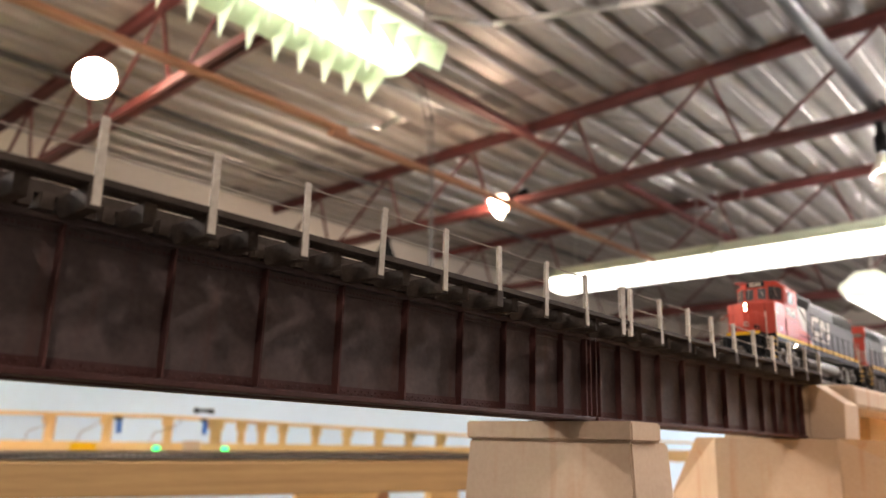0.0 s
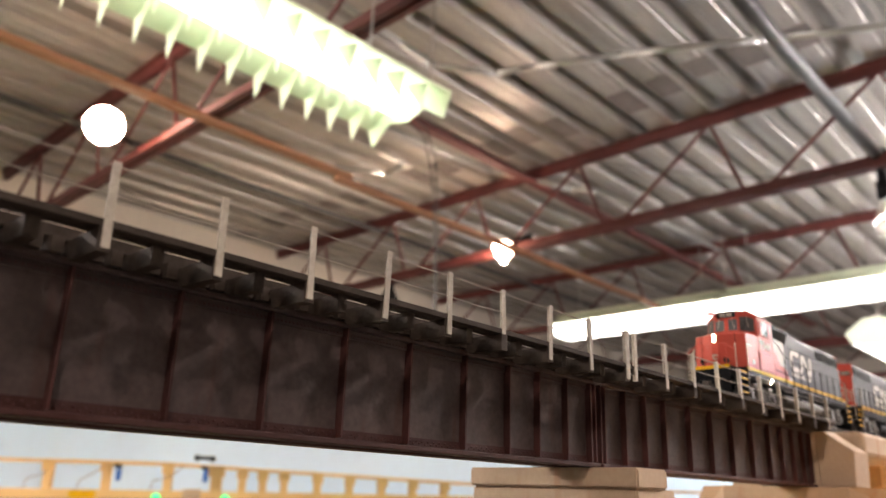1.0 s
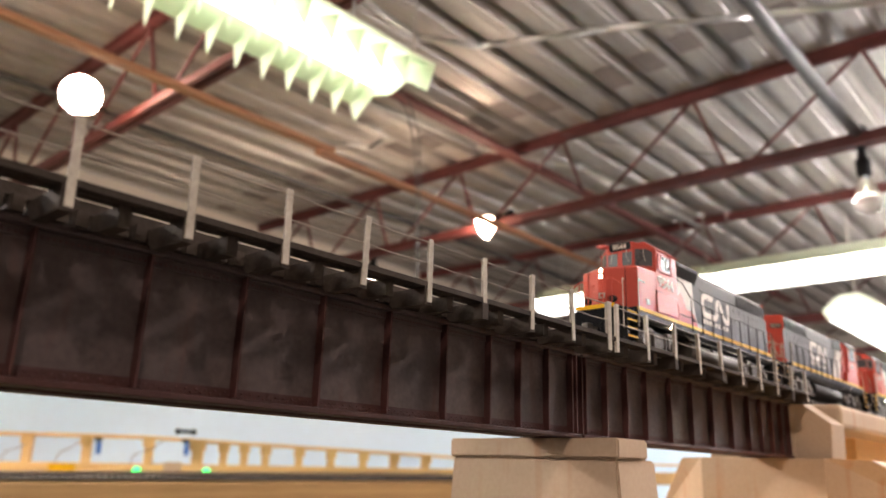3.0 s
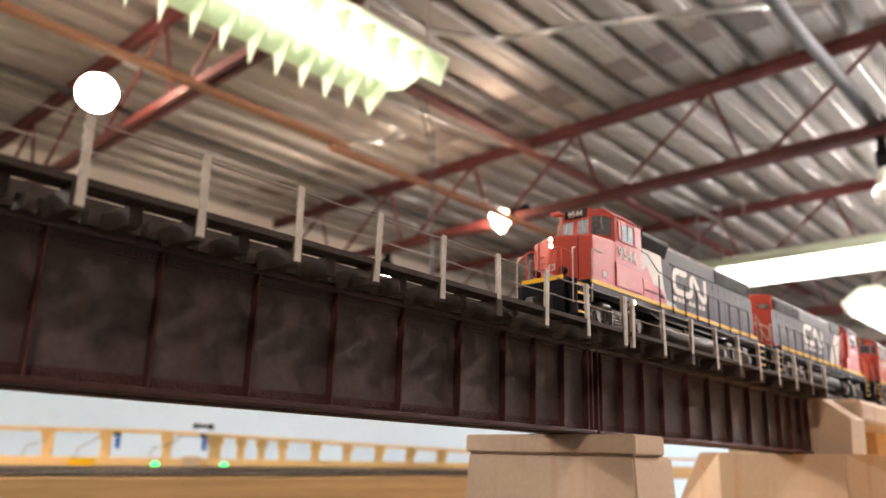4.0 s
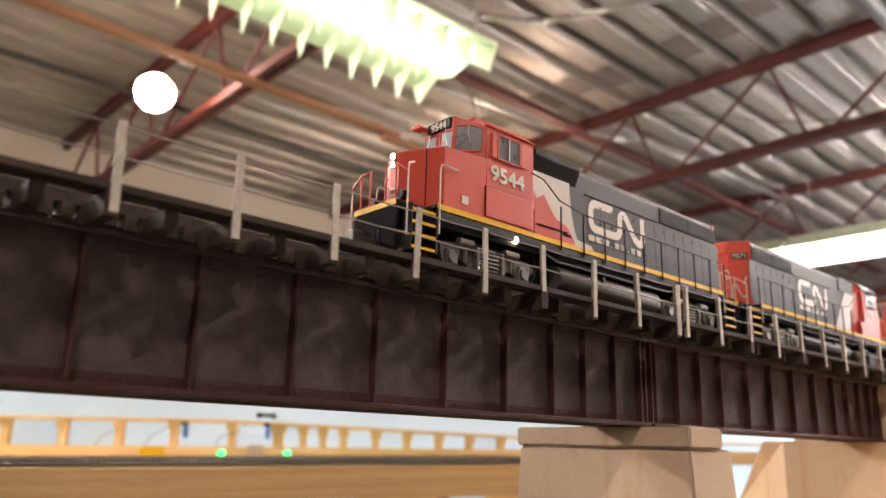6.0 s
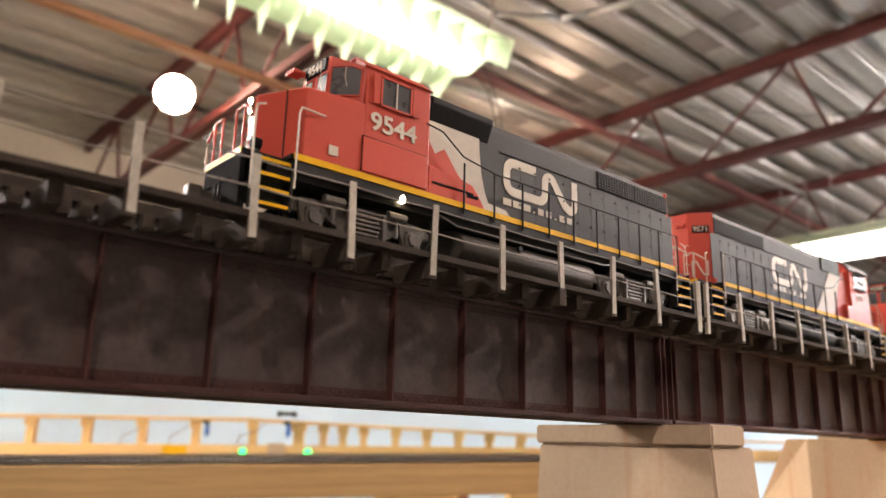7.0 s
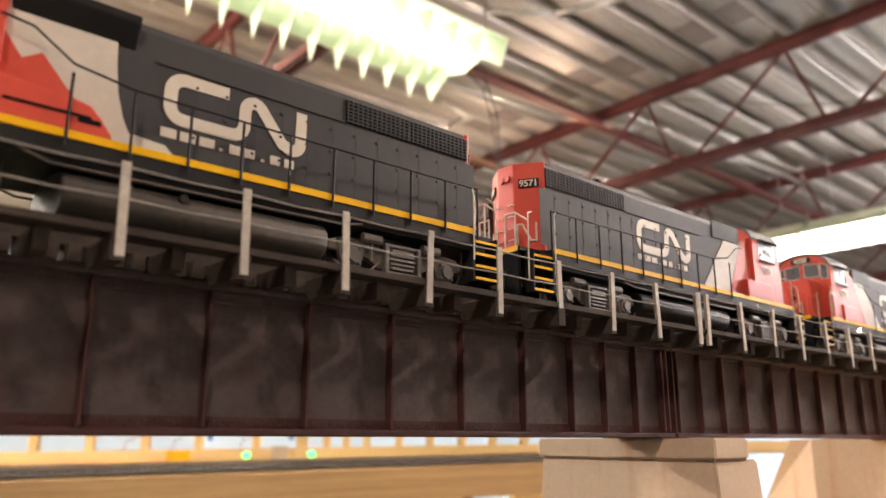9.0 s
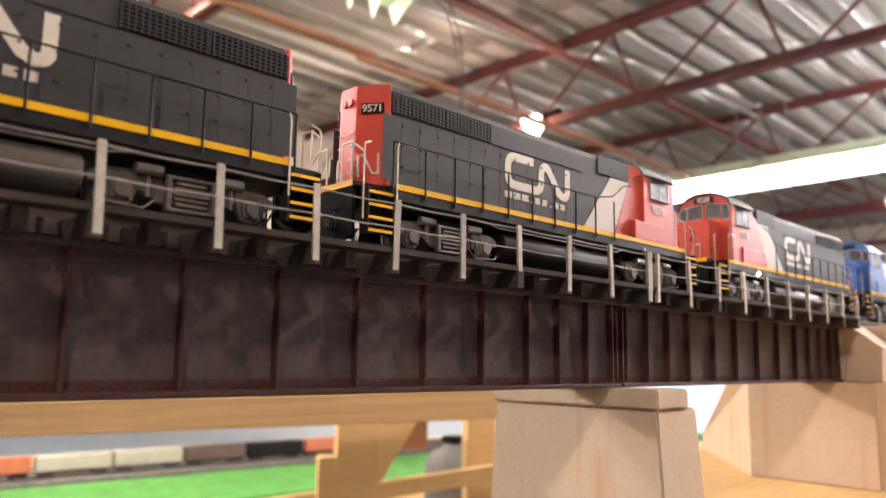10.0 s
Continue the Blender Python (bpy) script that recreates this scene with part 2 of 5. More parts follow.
def joist(x):
    j = tagged(new("roof_joist"), "dark red primed open-web steel roof joist", "joist", group="roof joists")
    j.matrix_basis = pose(x, 0, 0)
    for nm, z in (("top_chord_angle", 2.722), ("bottom_chord_angle", 2.402)):
        for sy in (-1, 1):
            bm = bmesh.new()
            a, b = (z + 0.036, z + 0.042) if z > 2.6 else (z, z + 0.006)
            c, d = (z, z + 0.036) if z > 2.6 else (z + 0.006, z + 0.042)
            prism(bm, [(sy * 0.006, c if z > 2.6 else d), (sy * 0.010, c if z > 2.6 else d), (sy * 0.010, a if z > 2.6 else b), (sy * 0.023, a if z > 2.6 else b), (sy * 0.023, b if z > 2.6 else a), (sy * 0.006, b if z > 2.6 else a)], "y", -3, 3.6)
            part(nm, bm, "primer", j)
    y = 0.30 - 0.57 * 6
    while y < 3.5:
        for dy in (0.39, -0.11):
            if -2.95 < y + dy < 3.55 and y > -2.95:
                bm = bmesh.new()
                tube(bm, (0, y, 2.73), (0, y + dy, 2.425), 0.0068, 8)
                part("web_rod", bm, "primer", j)
        y += 0.57
    return j


def fluorescent(length, m, glow, blades=True):
    """Industrial strip light: top housing, cross blades, end plates and tubes. Local x is the length."""
    f = tagged(new("fluorescent_light"), "white enamel fluorescent strip light with small cross blades, lit" if blades else "white fluorescent strip light with wrap-around diffuser, lit", "ceiling light", group="fluorescent lights")
    f.matrix_basis = m
    bm = bmesh.new()
    prism(bm, [(-0.135, -0.04), (-0.05, 0.0), (0.05, 0.0), (0.135, -0.04), (0.135, -0.044), (0.05, -0.004), (-0.05, -0.004), (-0.135, -0.044)], "x", 0, length)
    part("reflector", bm, "white", f)
    boxpart("ballast_housing", "white", f, 0.01, length - 0.01, -0.045, 0.045, 0.0005, 0.035, bev=0.003)
    n = int(length / 0.063)
    for sy in (-1, 1):
        for tri in ([(0.127, -0.044), (0.112, -0.104), (0.052, -0.016)], [(0.050, -0.015), (0.046, -0.078), (0.010, -0.008)]):
            bm = bmesh.new()
            prism(bm, [(sy * y, z) for y, z in tri], "x", -0.0007, 0.0007)
            bl = data("blade", bm, "white")
            for i in range(1, n if blades else 1):
                o = new("blade", bl)
                o.parent = f
                o.matrix_basis = pose(i * length / n, 0, 0)
        if not blades:
            continue
        bm = bmesh.new()
        tube(bm, (0.012, sy * 0.024, -0.030), (length - 0.012, sy * 0.024, -0.030), 0.0170, 14)
        part("tube", bm, glow, f, "glowing white tube", smooth=True)
    if not blades:
        bm = bmesh.new()
        prism(bm, [(-0.131, -0.046), (-0.05, -0.006), (0.05, -0.006), (0.131, -0.046), (0.112, -0.088), (0.06, -0.104), (-0.06, -0.104), (-0.112, -0.088)], "x", 0.002, length - 0.002)
        part("diffuser", bm, glow, f, "glowing white wrap-around diffuser")
    for x in (0.12, length - 0.12):
        bm = bmesh.new()
        tube(bm, (x, 0, 0.03), (x, 0, 2.771 - m.translation.z), 0.003, 6)
        part("hanger_rod", bm, "conduit", f)
    for x in (0, length):
        bm = bmesh.new()
        prism(bm, [(-0.137, -0.038), (-0.05, 0.03), (0.05, 0.03), (0.137, -0.038), (0.114, -0.096 if blades else -0.088), (0.055, -0.052 if blades else -0.105), (0.0, -0.066 if blades else -0.105), (-0.055, -0.052 if blades else -0.105), (-0.114, -0.096 if blades else -0.088)], "x", x - 0.001, x + 0.001)
        part("end_plate", bm, "white", f)
    return f


def fill_batten(m, glow):
    """Bare strip light with one open tube, out of view, added to brighten the ceiling."""
    f = tagged(new("batten_light"), "unseen bare strip light with an open tube, added to brighten the room", "ceiling light", group="batten lights")
    f.matrix_basis = m
    boxpart("housing", "white", f, 0, 1.22, -0.03, 0.03, 0.0, 0.045, bev=0.004)
    bm = bmesh.new()
    tube(bm, (0.02, 0, -0.035), (1.20, 0, -0.035), 0.0185, 14)
    tube(bm, (0.02, 0.075, 0.03), (1.20, 0.075, 0.03), 0.0185, 14)
    part("tube", bm, glow, f, "glowing white tube", smooth=True)
    for x in (0.1, 1.12):
        bm = bmesh.new()
        tube(bm, (x, 0, 0.045), (x, 0, 2.771 - m.translation.z), 0.003, 6)
        part("hanger_rod", bm, "conduit", f)


def spot_lamp(place, target, label, hook, glow="reflector", bare=False):
    s = tagged(new("spot_lamp"), label, "lamp", group="spot lamps")
    s.matrix_basis = look(place, target)
    cup = [(0.034, 0.056), (0.034, 0.050), (0.028, 0.052)] if bare else [(0.045, 0.035), (0.060, 0.004), (0.0605, -0.002), (0.057, 0.0)]
    bm = bmesh.new()
    lathe(bm, [(0.018, 0.13), (0.020, 0.085), (0.026, 0.07)] + cup, 24)
    part("housing", bm, "black", s, "black lamp housing", smooth=True)
    if bare:
        bm = bmesh.new()
        lathe(bm, [(0.026, 0.053), (0.040, 0.030), (0.054, 0.004), (0.055, 0.002)], 24)
        part("bulb_glass", bm, "bulb_side", s, "faintly glowing side of the reflector bulb", smooth=True)
    bm = bmesh.new()
    lathe(bm, [(0.055, 0.001), (0.056, -0.004), (0.04, -0.012), (0.004, -0.015)], 24)
    part("bulb_face", bm, glow, s, "glowing warm bulb face", smooth=True)
    bm = bmesh.new()
    tube(bm, (0, 0, 0.12), (0, 0, 0.155), 0.024, 14)
    part("socket", bm, "black", s)
    inv = s.matrix_basis.inverted()
    bm = bmesh.new()
    tube(bm, (0, 0, 0.14), inv @ Vector(hook), 0.007, 8)
    part("clamp_arm", bm, "black", s)
    return s


def ceiling_things():
    j = joist(0.90)
    for x in (-0.65, 2.44, 3.86, 5.3, 6.8):
        copy_thing(j, pose(x, 0, 0))
    fluorescent(1.22, pose(-0.235, 0.955, 2.245), "tube")
    # Added out of view for fill: the row runs on, two more beside it
    for x, y in ((-1.50, 0.955), (-2.77, 0.955), (-2.0, -2.0), (-1.10, 2.25)):
        fluorescent(1.22, pose(x, y, 2.245), "room_tube")
    for y in (1.375, 0.365, -0.645):
        fluorescent(1.0, pose(3.68, y, 2.40, 0, 0, 90), "farglow", blades=False)
    fluorescent(1.22, pose(4.05, 0.80, 2.26), "farglow", blades=False)
    # Unseen battens added to lift the ceiling; the last also lifts the bench
    for x, y in ((3.0, -1.2), (4.2, -0.95), (5.4, -0.75)):
        fill_batten(pose(x, y, 2.34, 0, 0, 90), "fill_up_tube")
    fill_batten(pose(-1.25, 1.6, 2.34, 0, 0, 90), "batten_tube")
    spot_lamp((1.40, -0.42, 2.38), (0.10, 0.0, 1.42), "black clamp spot lamp with glowing warm bulb over the bridge", (1.44, -0.44, 2.765), "room_bulb")
    spot_lamp((-0.62, 2.02, 2.38), (0.20, 0.0, 1.42), "black clamp spot lamp with glowing warm bulb on a joist", (-0.64, 2.08, 2.43), "side_bulb")
    spot_lamp((-0.62, -0.70, 2.38), (0.20, 0.0, 1.40), "black clamp spot lamp with glowing warm bulb on a joist", (-0.64, -0.74, 2.43), "front_bulb")
    spot_lamp((0.72, 2.00, 2.41), (-0.05, -0.16, 1.42), "black clamp spot lamp with glowing warm bulb on a joist", (0.86, 2.12, 2.44), bare=True)
    spot_lamp((2.40, 1.83, 2.41), (1.70, 2.42, 1.93), "black clamp spot lamp with glowing warm bulb on a joist", (2.44, 1.90, 2.46), bare=True)
    spot_lamp((2.62, 2.78, 2.36), (2.9, 3.2, 1.5), "black clamp spot lamp with warm bulb on a joist", (2.44, 2.74, 2.42))
    # wooden batten, bridging, pipes
    cb = tagged(new("ceiling_batten"), "long stained wooden batten spliced and hung under the joists", "batten")
    boxpart("board", "strip", cb, -1.5, 1.42, 1.670, 1.700, 2.380, 2.399, bev=0.002)
    boxpart("board", "strip", cb, 1.36, 3.55, 1.673, 1.701, 2.360, 2.379, bev=0.002)
    bm = bmesh.new()
    box(bm, -1.5, 6.0, 1.655, 1.70, 2.700, 2.706)
    box(bm, -1.5, 6.0, 1.655, 1.661, 2.706, 2.719)
    tagged(part("bridging_angle", bm, "primer"), "dark red steel bridging angle across the joists", "bridging")
    bm = bmesh.new()
    tube(bm, (-1, 2.66, 2.69), (5.5, 2.66, 2.69), 0.014, 12)
    tagged(part("sprinkler_pipe", bm, "darkpipe", smooth=True), "dark steel pipe along the roof deck", "pipe")
    p = tagged(new("steel_pipe"), "grey steel pipe hung under the joists", "pipe")
    bm = bmesh.new()
    tube(bm, (0.6, 0.345, 2.45), (2.47, 0.345, 2.45), 0.019, 14)
    part("pipe", bm, "darkpipe", p, smooth=True)
    bm = bmesh.new()
    tube(bm, (2.45, 0.345, 2.45), (2.50, 0.345, 2.45), 0.030, 12)
    tube(bm, (2.46, 0.345, 2.47), (2.46, 0.345, 2.40), 0.016, 10)
    part("pipe_clamp", bm, "black", p, "black clamp")
    for nm, pts, r in (("electrical_conduit", [(0.9, 1.27, 2.66), (1.40, 1.29, 2.655), (1.56, 1.17, 2.655), (1.60, 1.10, 2.66), (1.724, 0.822, 2.66), (1.935, 0.45, 2.66), (2.3, -0.25, 2.66)], 0.010),
                       ("electrical_conduit", [(1.3, 1.85, 2.72), (2.25, 1.76, 2.72), (2.45, 1.66, 2.715), (2.62, 1.60, 2.715), (2.72, 1.52, 2.72), (3.9, 1.46, 2.72)], 0.011),
                       ("electrical_conduit", [(0.9, 2.30, 2.70), (1.75, 2.24, 2.70), (1.95, 2.10, 2.70), (1.94, 1.98, 2.71), (1.80, 1.96, 2.72)], 0.010)):
        bm = bmesh.new()
        pipe(bm, pts, r)
        tagged(part(nm, bm, "conduit", smooth=True), "bent grey electrical conduit under the roof deck", "conduit")
    # hanging clear bulb
    b = tagged(new("pendant_bulb"), "clear unlit bulb hung from a black socket", "lamp")
    b.matrix_basis = pose(2.47, 0.345, 2.40)
    bm = bmesh.new()
    lathe(bm, [(0.012, 0.0), (0.014, -0.03), (0.022, -0.035), (0.022, -0.085), (0.016, -0.09)], 14)
    part("socket", bm, "black", b, smooth=True)
    bm = bmesh.new()
    lathe(bm, [(0.014, -0.088), (0.018, -0.105), (0.036, -0.15), (0.043, -0.175), (0.034, -0.205), (0.004, -0.216)], 18)
    part("glass_bulb", bm, "bulbglass", b, "clear glass bulb", smooth=True)
    # cable loops
    for nm, pts, lab in (("power_cord", [(0.985, 0.955, 2.205), (1.045, 0.955, 2.190), (1.082, 0.955, 2.120), (1.094, 0.955, 2.0), (1.104, 0.955, 1.60)], "grey power cord hanging from the end of a strip light"),
                         ("power_cord", [(0.985, 0.975, 2.205), (1.060, 0.975, 2.180), (1.092, 0.975, 2.090), (1.100, 0.972, 2.0), (1.108, 0.960, 1.60)], "grey power cord hanging from the end of a strip light"),
                         ("loose_cable", [(2.40, 1.419, 2.733), (2.40, 1.090, 2.596), (2.40, 0.808, 2.483), (2.40, 0.562, 2.418), (2.44, 0.345, 2.400)], "thin grey cable sagging between joist and pipe clamp")):
        bm = bmesh.new()
        pipe(bm, pts, 0.0019, 6)
        tagged(part(nm, bm, "darkpipe", smooth=True), lab, "cable")
    for pts in ([(1.0, 0.9, 2.26), (1.02, 0.92, 2.5), (1.0, 0.95, 2.74)], [(3.68, 1.37, 2.44), (3.68, 1.37, 2.75)], [(4.15, 0.8, 2.3), (4.15, 0.8, 2.75)]):
        bm = bmesh.new()
        pipe(bm, pts, 0.004, 6)
        tagged(part("hanger_cable", bm, "wire"), "thin hanger cable of a strip light", "cable")


bg = bpy.data.materials.new("clear_bulb_glass")
bg.use_nodes = True
bb = bg.node_tree.nodes["Principled BSDF"]
bb.inputs["Transmission Weight"].default_value, bb.inputs["Roughness"].default_value, bb.inputs["Base Color"].default_value = 1.0, 0.05, (1, 0.97, 0.92, 1)
M["bulbglass"] = bg
for k, v in dict(soot=0.05, hood=0.25, dark=0.15, black=0.15, truck=0.35, tank=0.2, red=0.25, cream=0.3, girder=0.2, rust=0.25, tie=0.1, blue=0.3, yellow=0.12).items():
    M[k].node_tree.nodes["Principled BSDF"].inputs["Specular IOR Level"].default_value = v
room()
deck_marks()
ceiling_things()


# ---- layout under the bridge ----
def along(x, y, z, deg, slope=0.0):
    return pose(x, y, z, 0, -slope, deg)


def layout():
    # shelf with two tracks in front
    s = tagged(new("track_shelf"), "plywood track shelf on wooden edge beam carrying model track", "shelf")
    s.matrix_basis = along(0.195, 0.803, 1.3535, -25, 1.25)
    boxpart("edge_beam", "ply", s, -1.2, 0.66, -0.002, 0.018, -0.039, 0.0, bev=0.0015, label="pine edge beam with visible grain")
    boxpart("deck", "pine", s, -1.2, 0.66, 0.018, 0.22, -0.012, 0.002)
    boxpart("roadbed", "ballast", s, -1.2, 0.66, 0.008, 0.20, 0.002, 0.006, bev=0.001)
    for y in (0.035, 0.09, 0.15):
        t = new("track")
        t.parent = s
        t.matrix_basis = pose(0, y, 0)
        track_mesh(t, -1.2, 0.66, 0.006)
    # far riser shelf with round signal holes
    f = tagged(new("riser_shelf"), "pine riser shelf with roadbed on blocks and round signal holes", "shelf")
    f.matrix_basis = along(1.060, 2.020, 1.354, -35, 0.8)
    part("fascia_board", fascia(), "pine", f, "pine board with two round holes")
    boxpart("deck", "pine", f, -2.0, 2.6, 0.02, 0.30, -0.022, -0.008)
    pr = bmesh.new()
    prism(pr, [(-2.0, 0.106), (0.0, 0.098), (0.95, 0.058), (2.4, 0.0355), (2.4, 0.0295), (0.95, 0.050), (0.0, 0.089), (-2.0, 0.097)], "y", -0.02, 0.07)
    part("roadbed_strip", pr, "pine", f)
    for i, (u, top) in enumerate(((-0.62, 0.092), (-0.46, 0.091), (-0.30, 0.090), (-0.143, 0.090), (0.027, 0.088), (0.165, 0.082), (0.24, 0.079), (0.30, 0.076), (0.363, 0.074), (0.463, 0.070), (0.56, 0.066), (0.66, 0.062), (0.757, 0.058), (0.858, 0.054))):
        w = 0.016 if i == 5 else 0.011
        bm = bmesh.new()
        box(bm, u - w, u + w, 0.0, 0.03, 0.018, top)
        box(bm, u - w * 1.5, u + w * 1.5, -0.006, 0.0, top - 0.022, top)
        part("riser_block", bm, "pine", f)
    for u in (0.0, 0.195):
        bm = bmesh.new()
        tube(bm, (u, 0.004, -0.004), (u, 0.020, -0.004), 0.0115, 14)
        part("signal_lens", bm, "green", f, "glowing green signal lens")
    boxpart("paper_note", "yellow", f, -0.235, -0.165, -0.003, -0.0005, -0.012, 0.015, label="yellow paper note")
    boxpart("junction_box", "concrete", f, 0.075, 0.125, -0.012, -0.0005, -0.013, 0.024, label="small tan junction box")
    for u in (-0.105, 0.135):
        c = tagged(new("spring_clamp"), "blue and black spring clamp under the roadbed strip", "clamp", group="spring clamps")
        c.matrix_basis = f.matrix_basis @ pose(u, -0.02, 0.088)
        boxpart("grip", "bluegrip", c, -0.007, 0.007, -0.006, 0.006, -0.045, -0.010, bev=0.003, label="blue grip")
        boxpart("jaw", "black", c, -0.014, 0.006, -0.010, 0.012, -0.009, 0.001, bev=0.002)
    w = tagged(new("model_truck_frame"), "small black model rail truck on the roadbed strip", "model truck")
    w.matrix_basis = f.matrix_basis @ pose(0.125, 0.02, 0.104, 0, 2, 0)
    boxpart("frame", "black", w, -0.028, 0.028, -0.012, 0.012, 0.004, 0.014, bev=0.003)
    for u in (-0.022, 0.022):
        bm = bmesh.new()
        tube(bm, (u, -0.014, 0.008), (u, 0.014, 0.008), 0.0085, 14)
        part("wheel", bm, "black", w)
    for u0, u1 in ((-0.22, -0.20), (-0.02, 0.02), (-0.36, -0.33)):
        bm = bmesh.new()
        pipe(bm, [(u0, -0.004, 0.018), (u0 + 0.01, -0.006, 0.045), (u1 + 0.02, -0.006, 0.06), (u1 + 0.05, 0.0, 0.088)], 0.0012, 6)
        part("loose_wire", bm, "primer", f, "thin loose wire")
    # painted backdrop
    bm = bmesh.new()
    box(bm, -3, 5.0, 0, 0.01, -0.75, 0.26)
    o = structure("backdrop", bm, "backdrop", "pale blue painted sky backdrop board", "backdrop")
    o.matrix_basis = along(1.35, 2.42, 1.38, -22)
    # lower level
    lo = tagged(new("lower_deck"), "lower layout deck with green turf and grey ballast", "layout deck")
    lo.matrix_basis = along(0.43, 1.67, 1.105, -4)
    boxpart("board", "pine", lo, -1.5, 2.6, -0.35, 0.75, -0.05, -0.004)
    boxpart("turf", "grass", lo, -1.5, 2.6, -0.34, 0.04, -0.004, 0.012, bev=0.004, label="bright green turf")
    boxpart("ballast_strip", "ballast", lo, -1.5, 2.6, 0.04, 0.30, -0.004, 0.022, bev=0.006)
    t = new("track")
    t.parent = lo
    t.matrix_basis = pose(0, 0.10, 0)
    track_mesh(t, -1.5, 2.6, 0.022)
    cols = (("orange", "orange-red"), ("cream", "cream"), ("cream", "cream"), ("brown", "dark brown"), ("dark", "black"), ("orange", "faded orange"), ("cream", "cream"))
    for i, (c, nm) in enumerate(cols):
        freight_car(lo.matrix_basis @ pose(-0.085 + i * 0.175, 0.10, 0.0265), c, nm)
    # trestle post and brace
    p = tagged(new("bench_post"), "pine bench post with gusset under the track shelf", "post")
    p.matrix_basis = along(0.775, 0.875, 0, -30)
    boxpart("stud", "pine", p, -0.045, 0.03, -0.012, 0.026, 0, 1.315, bev=0.002)
    bm = bmesh.new()
    prism(bm, [(0.03, 1.20), (0.10, 1.315), (0.03, 1.315)], "y", -0.01, 0.02)
    part("gusset", bm, "pine", p)
    boxpart("cleat", "pine", p, -0.075, -0.045, -0.010, 0.024, 1.10, 1.245, bev=0.002)
    p2 = tagged(new("bench_post"), "pine bench post under the track shelf", "post")
    p2.matrix_basis = along(0.955, 0.775, 0, -30)
    boxpart("stud", "pine", p2, -0.022, 0.03, -0.012, 0.026, 0, 1.315, bev=0.002)
    boxpart("block", "strip", p2, -0.13, -0.085, 0.03, 0.06, 1.25, 1.315, label="orange-brown block")
    boxpart("side_shelf", "pine", p2, -0.07, 0.06, 0.026, 0.21, 1.088, 1.105, bev=0.002)
    st = tagged(new("cross_brace"), "pale pine cross brace of the bench", "brace")
    bm = bmesh.new()
    a, b = Vector((0.62, 1.02, 1.150)), Vector((1.10, 0.58, 1.252))
    m = Matrix.Translation(a) @ (b - a).to_track_quat("X", "Z").to_matrix().to_4x4()
    box(bm, 0, (b - a).length, -0.01, 0.01, -0.014, 0.014, bev=0.002)
    part("board", bm, "pine", st, at=m)
    jg = tagged(new("grey_jug"), "grey plastic jug on a small pine bench shelf", "jug")
    jg.matrix_basis = pose(1.02, 0.90, 1.105)
    bm = bmesh.new()
    lathe(bm, [(0.050, 0.0), (0.056, 0.01), (0.056, 0.105), (0.048, 0.125), (0.022, 0.135), (0.020, 0.145)], 20)
    part("body", bm, "jug", jg, smooth=True)
    bm = bmesh.new()
    tube(bm, (0, 0, 0.145), (0, 0, 0.157), 0.023, 16)
    part("cap", bm, "black", jg)


def fascia():
    """Board with two round holes, joined from a ring round each hole and the plain lengths between."""
    bm = bmesh.new()
    z0, z1, yb = -0.0155, 0.0185, 0.018
    holes, r, n = (0.0, 0.195), 0.0115, 20
    cuts = [-2.0]
    for h in holes:
        cuts += [h - 0.017, h + 0.017]
    cuts.append(2.4)
    for i in range(0, len(cuts), 2):
        box(bm, cuts[i], cuts[i + 1], 0.0, yb, z0, z1)
    for h in holes:
        ring, rim = [], []
        for k in range(n):
            a = 2 * math.pi * (k + 0.5) / n
            c, s = math.cos(a), math.sin(a)
            q = max(abs(c) / 0.017, abs(s) / 0.017)
            ring.append((h + r * c, r * s + 0.0015))
            rim.append((h + c / q, s / q + 0.0015))
        for k in range(n):
            l = (k + 1) % n
            for y in (0.0, yb):
                bm.faces.new([bm.verts.new((p[0], y, p[1])) for p in (ring[k], ring[l], rim[l], rim[k])])
            bm.faces.new([bm.verts.new((p[0], y, p[1])) for p, y in ((ring[k], 0), (ring[l], 0), (ring[l], yb), (ring[k], yb))])
    return bm


def track_mesh(t, x0, x1, z):
    n = int((x1 - x0) / 0.0075)
    vs, fs = [], []
    for i in range(n):
        x = x0 + i * 0.0075
        b = len(vs)
        vs += [(a, y, c) for a in (x, x + 0.003) for y in (-0.0155, 0.0155) for c in (z, z + 0.002)]
        fs += [tuple(b + k for k in f) for f in ((0, 1, 3, 2), (4, 6, 7, 5), (0, 4, 5, 1), (2, 3, 7, 6), (1, 5, 7, 3))]
    me = bpy.data.meshes.new("tie_strip")
    me.from_pydata(vs, [], fs)
    me.materials.append(M["dark"])
    t["kind"] = "stuff"
    o = new("tie_strip", me)
    o.parent = t
    for y in (-0.00825, 0.00825):
        boxpart("rail", "rail", t, x0, x1, y - 0.0006, y + 0.0006, z + 0.002, z + 0.0045)


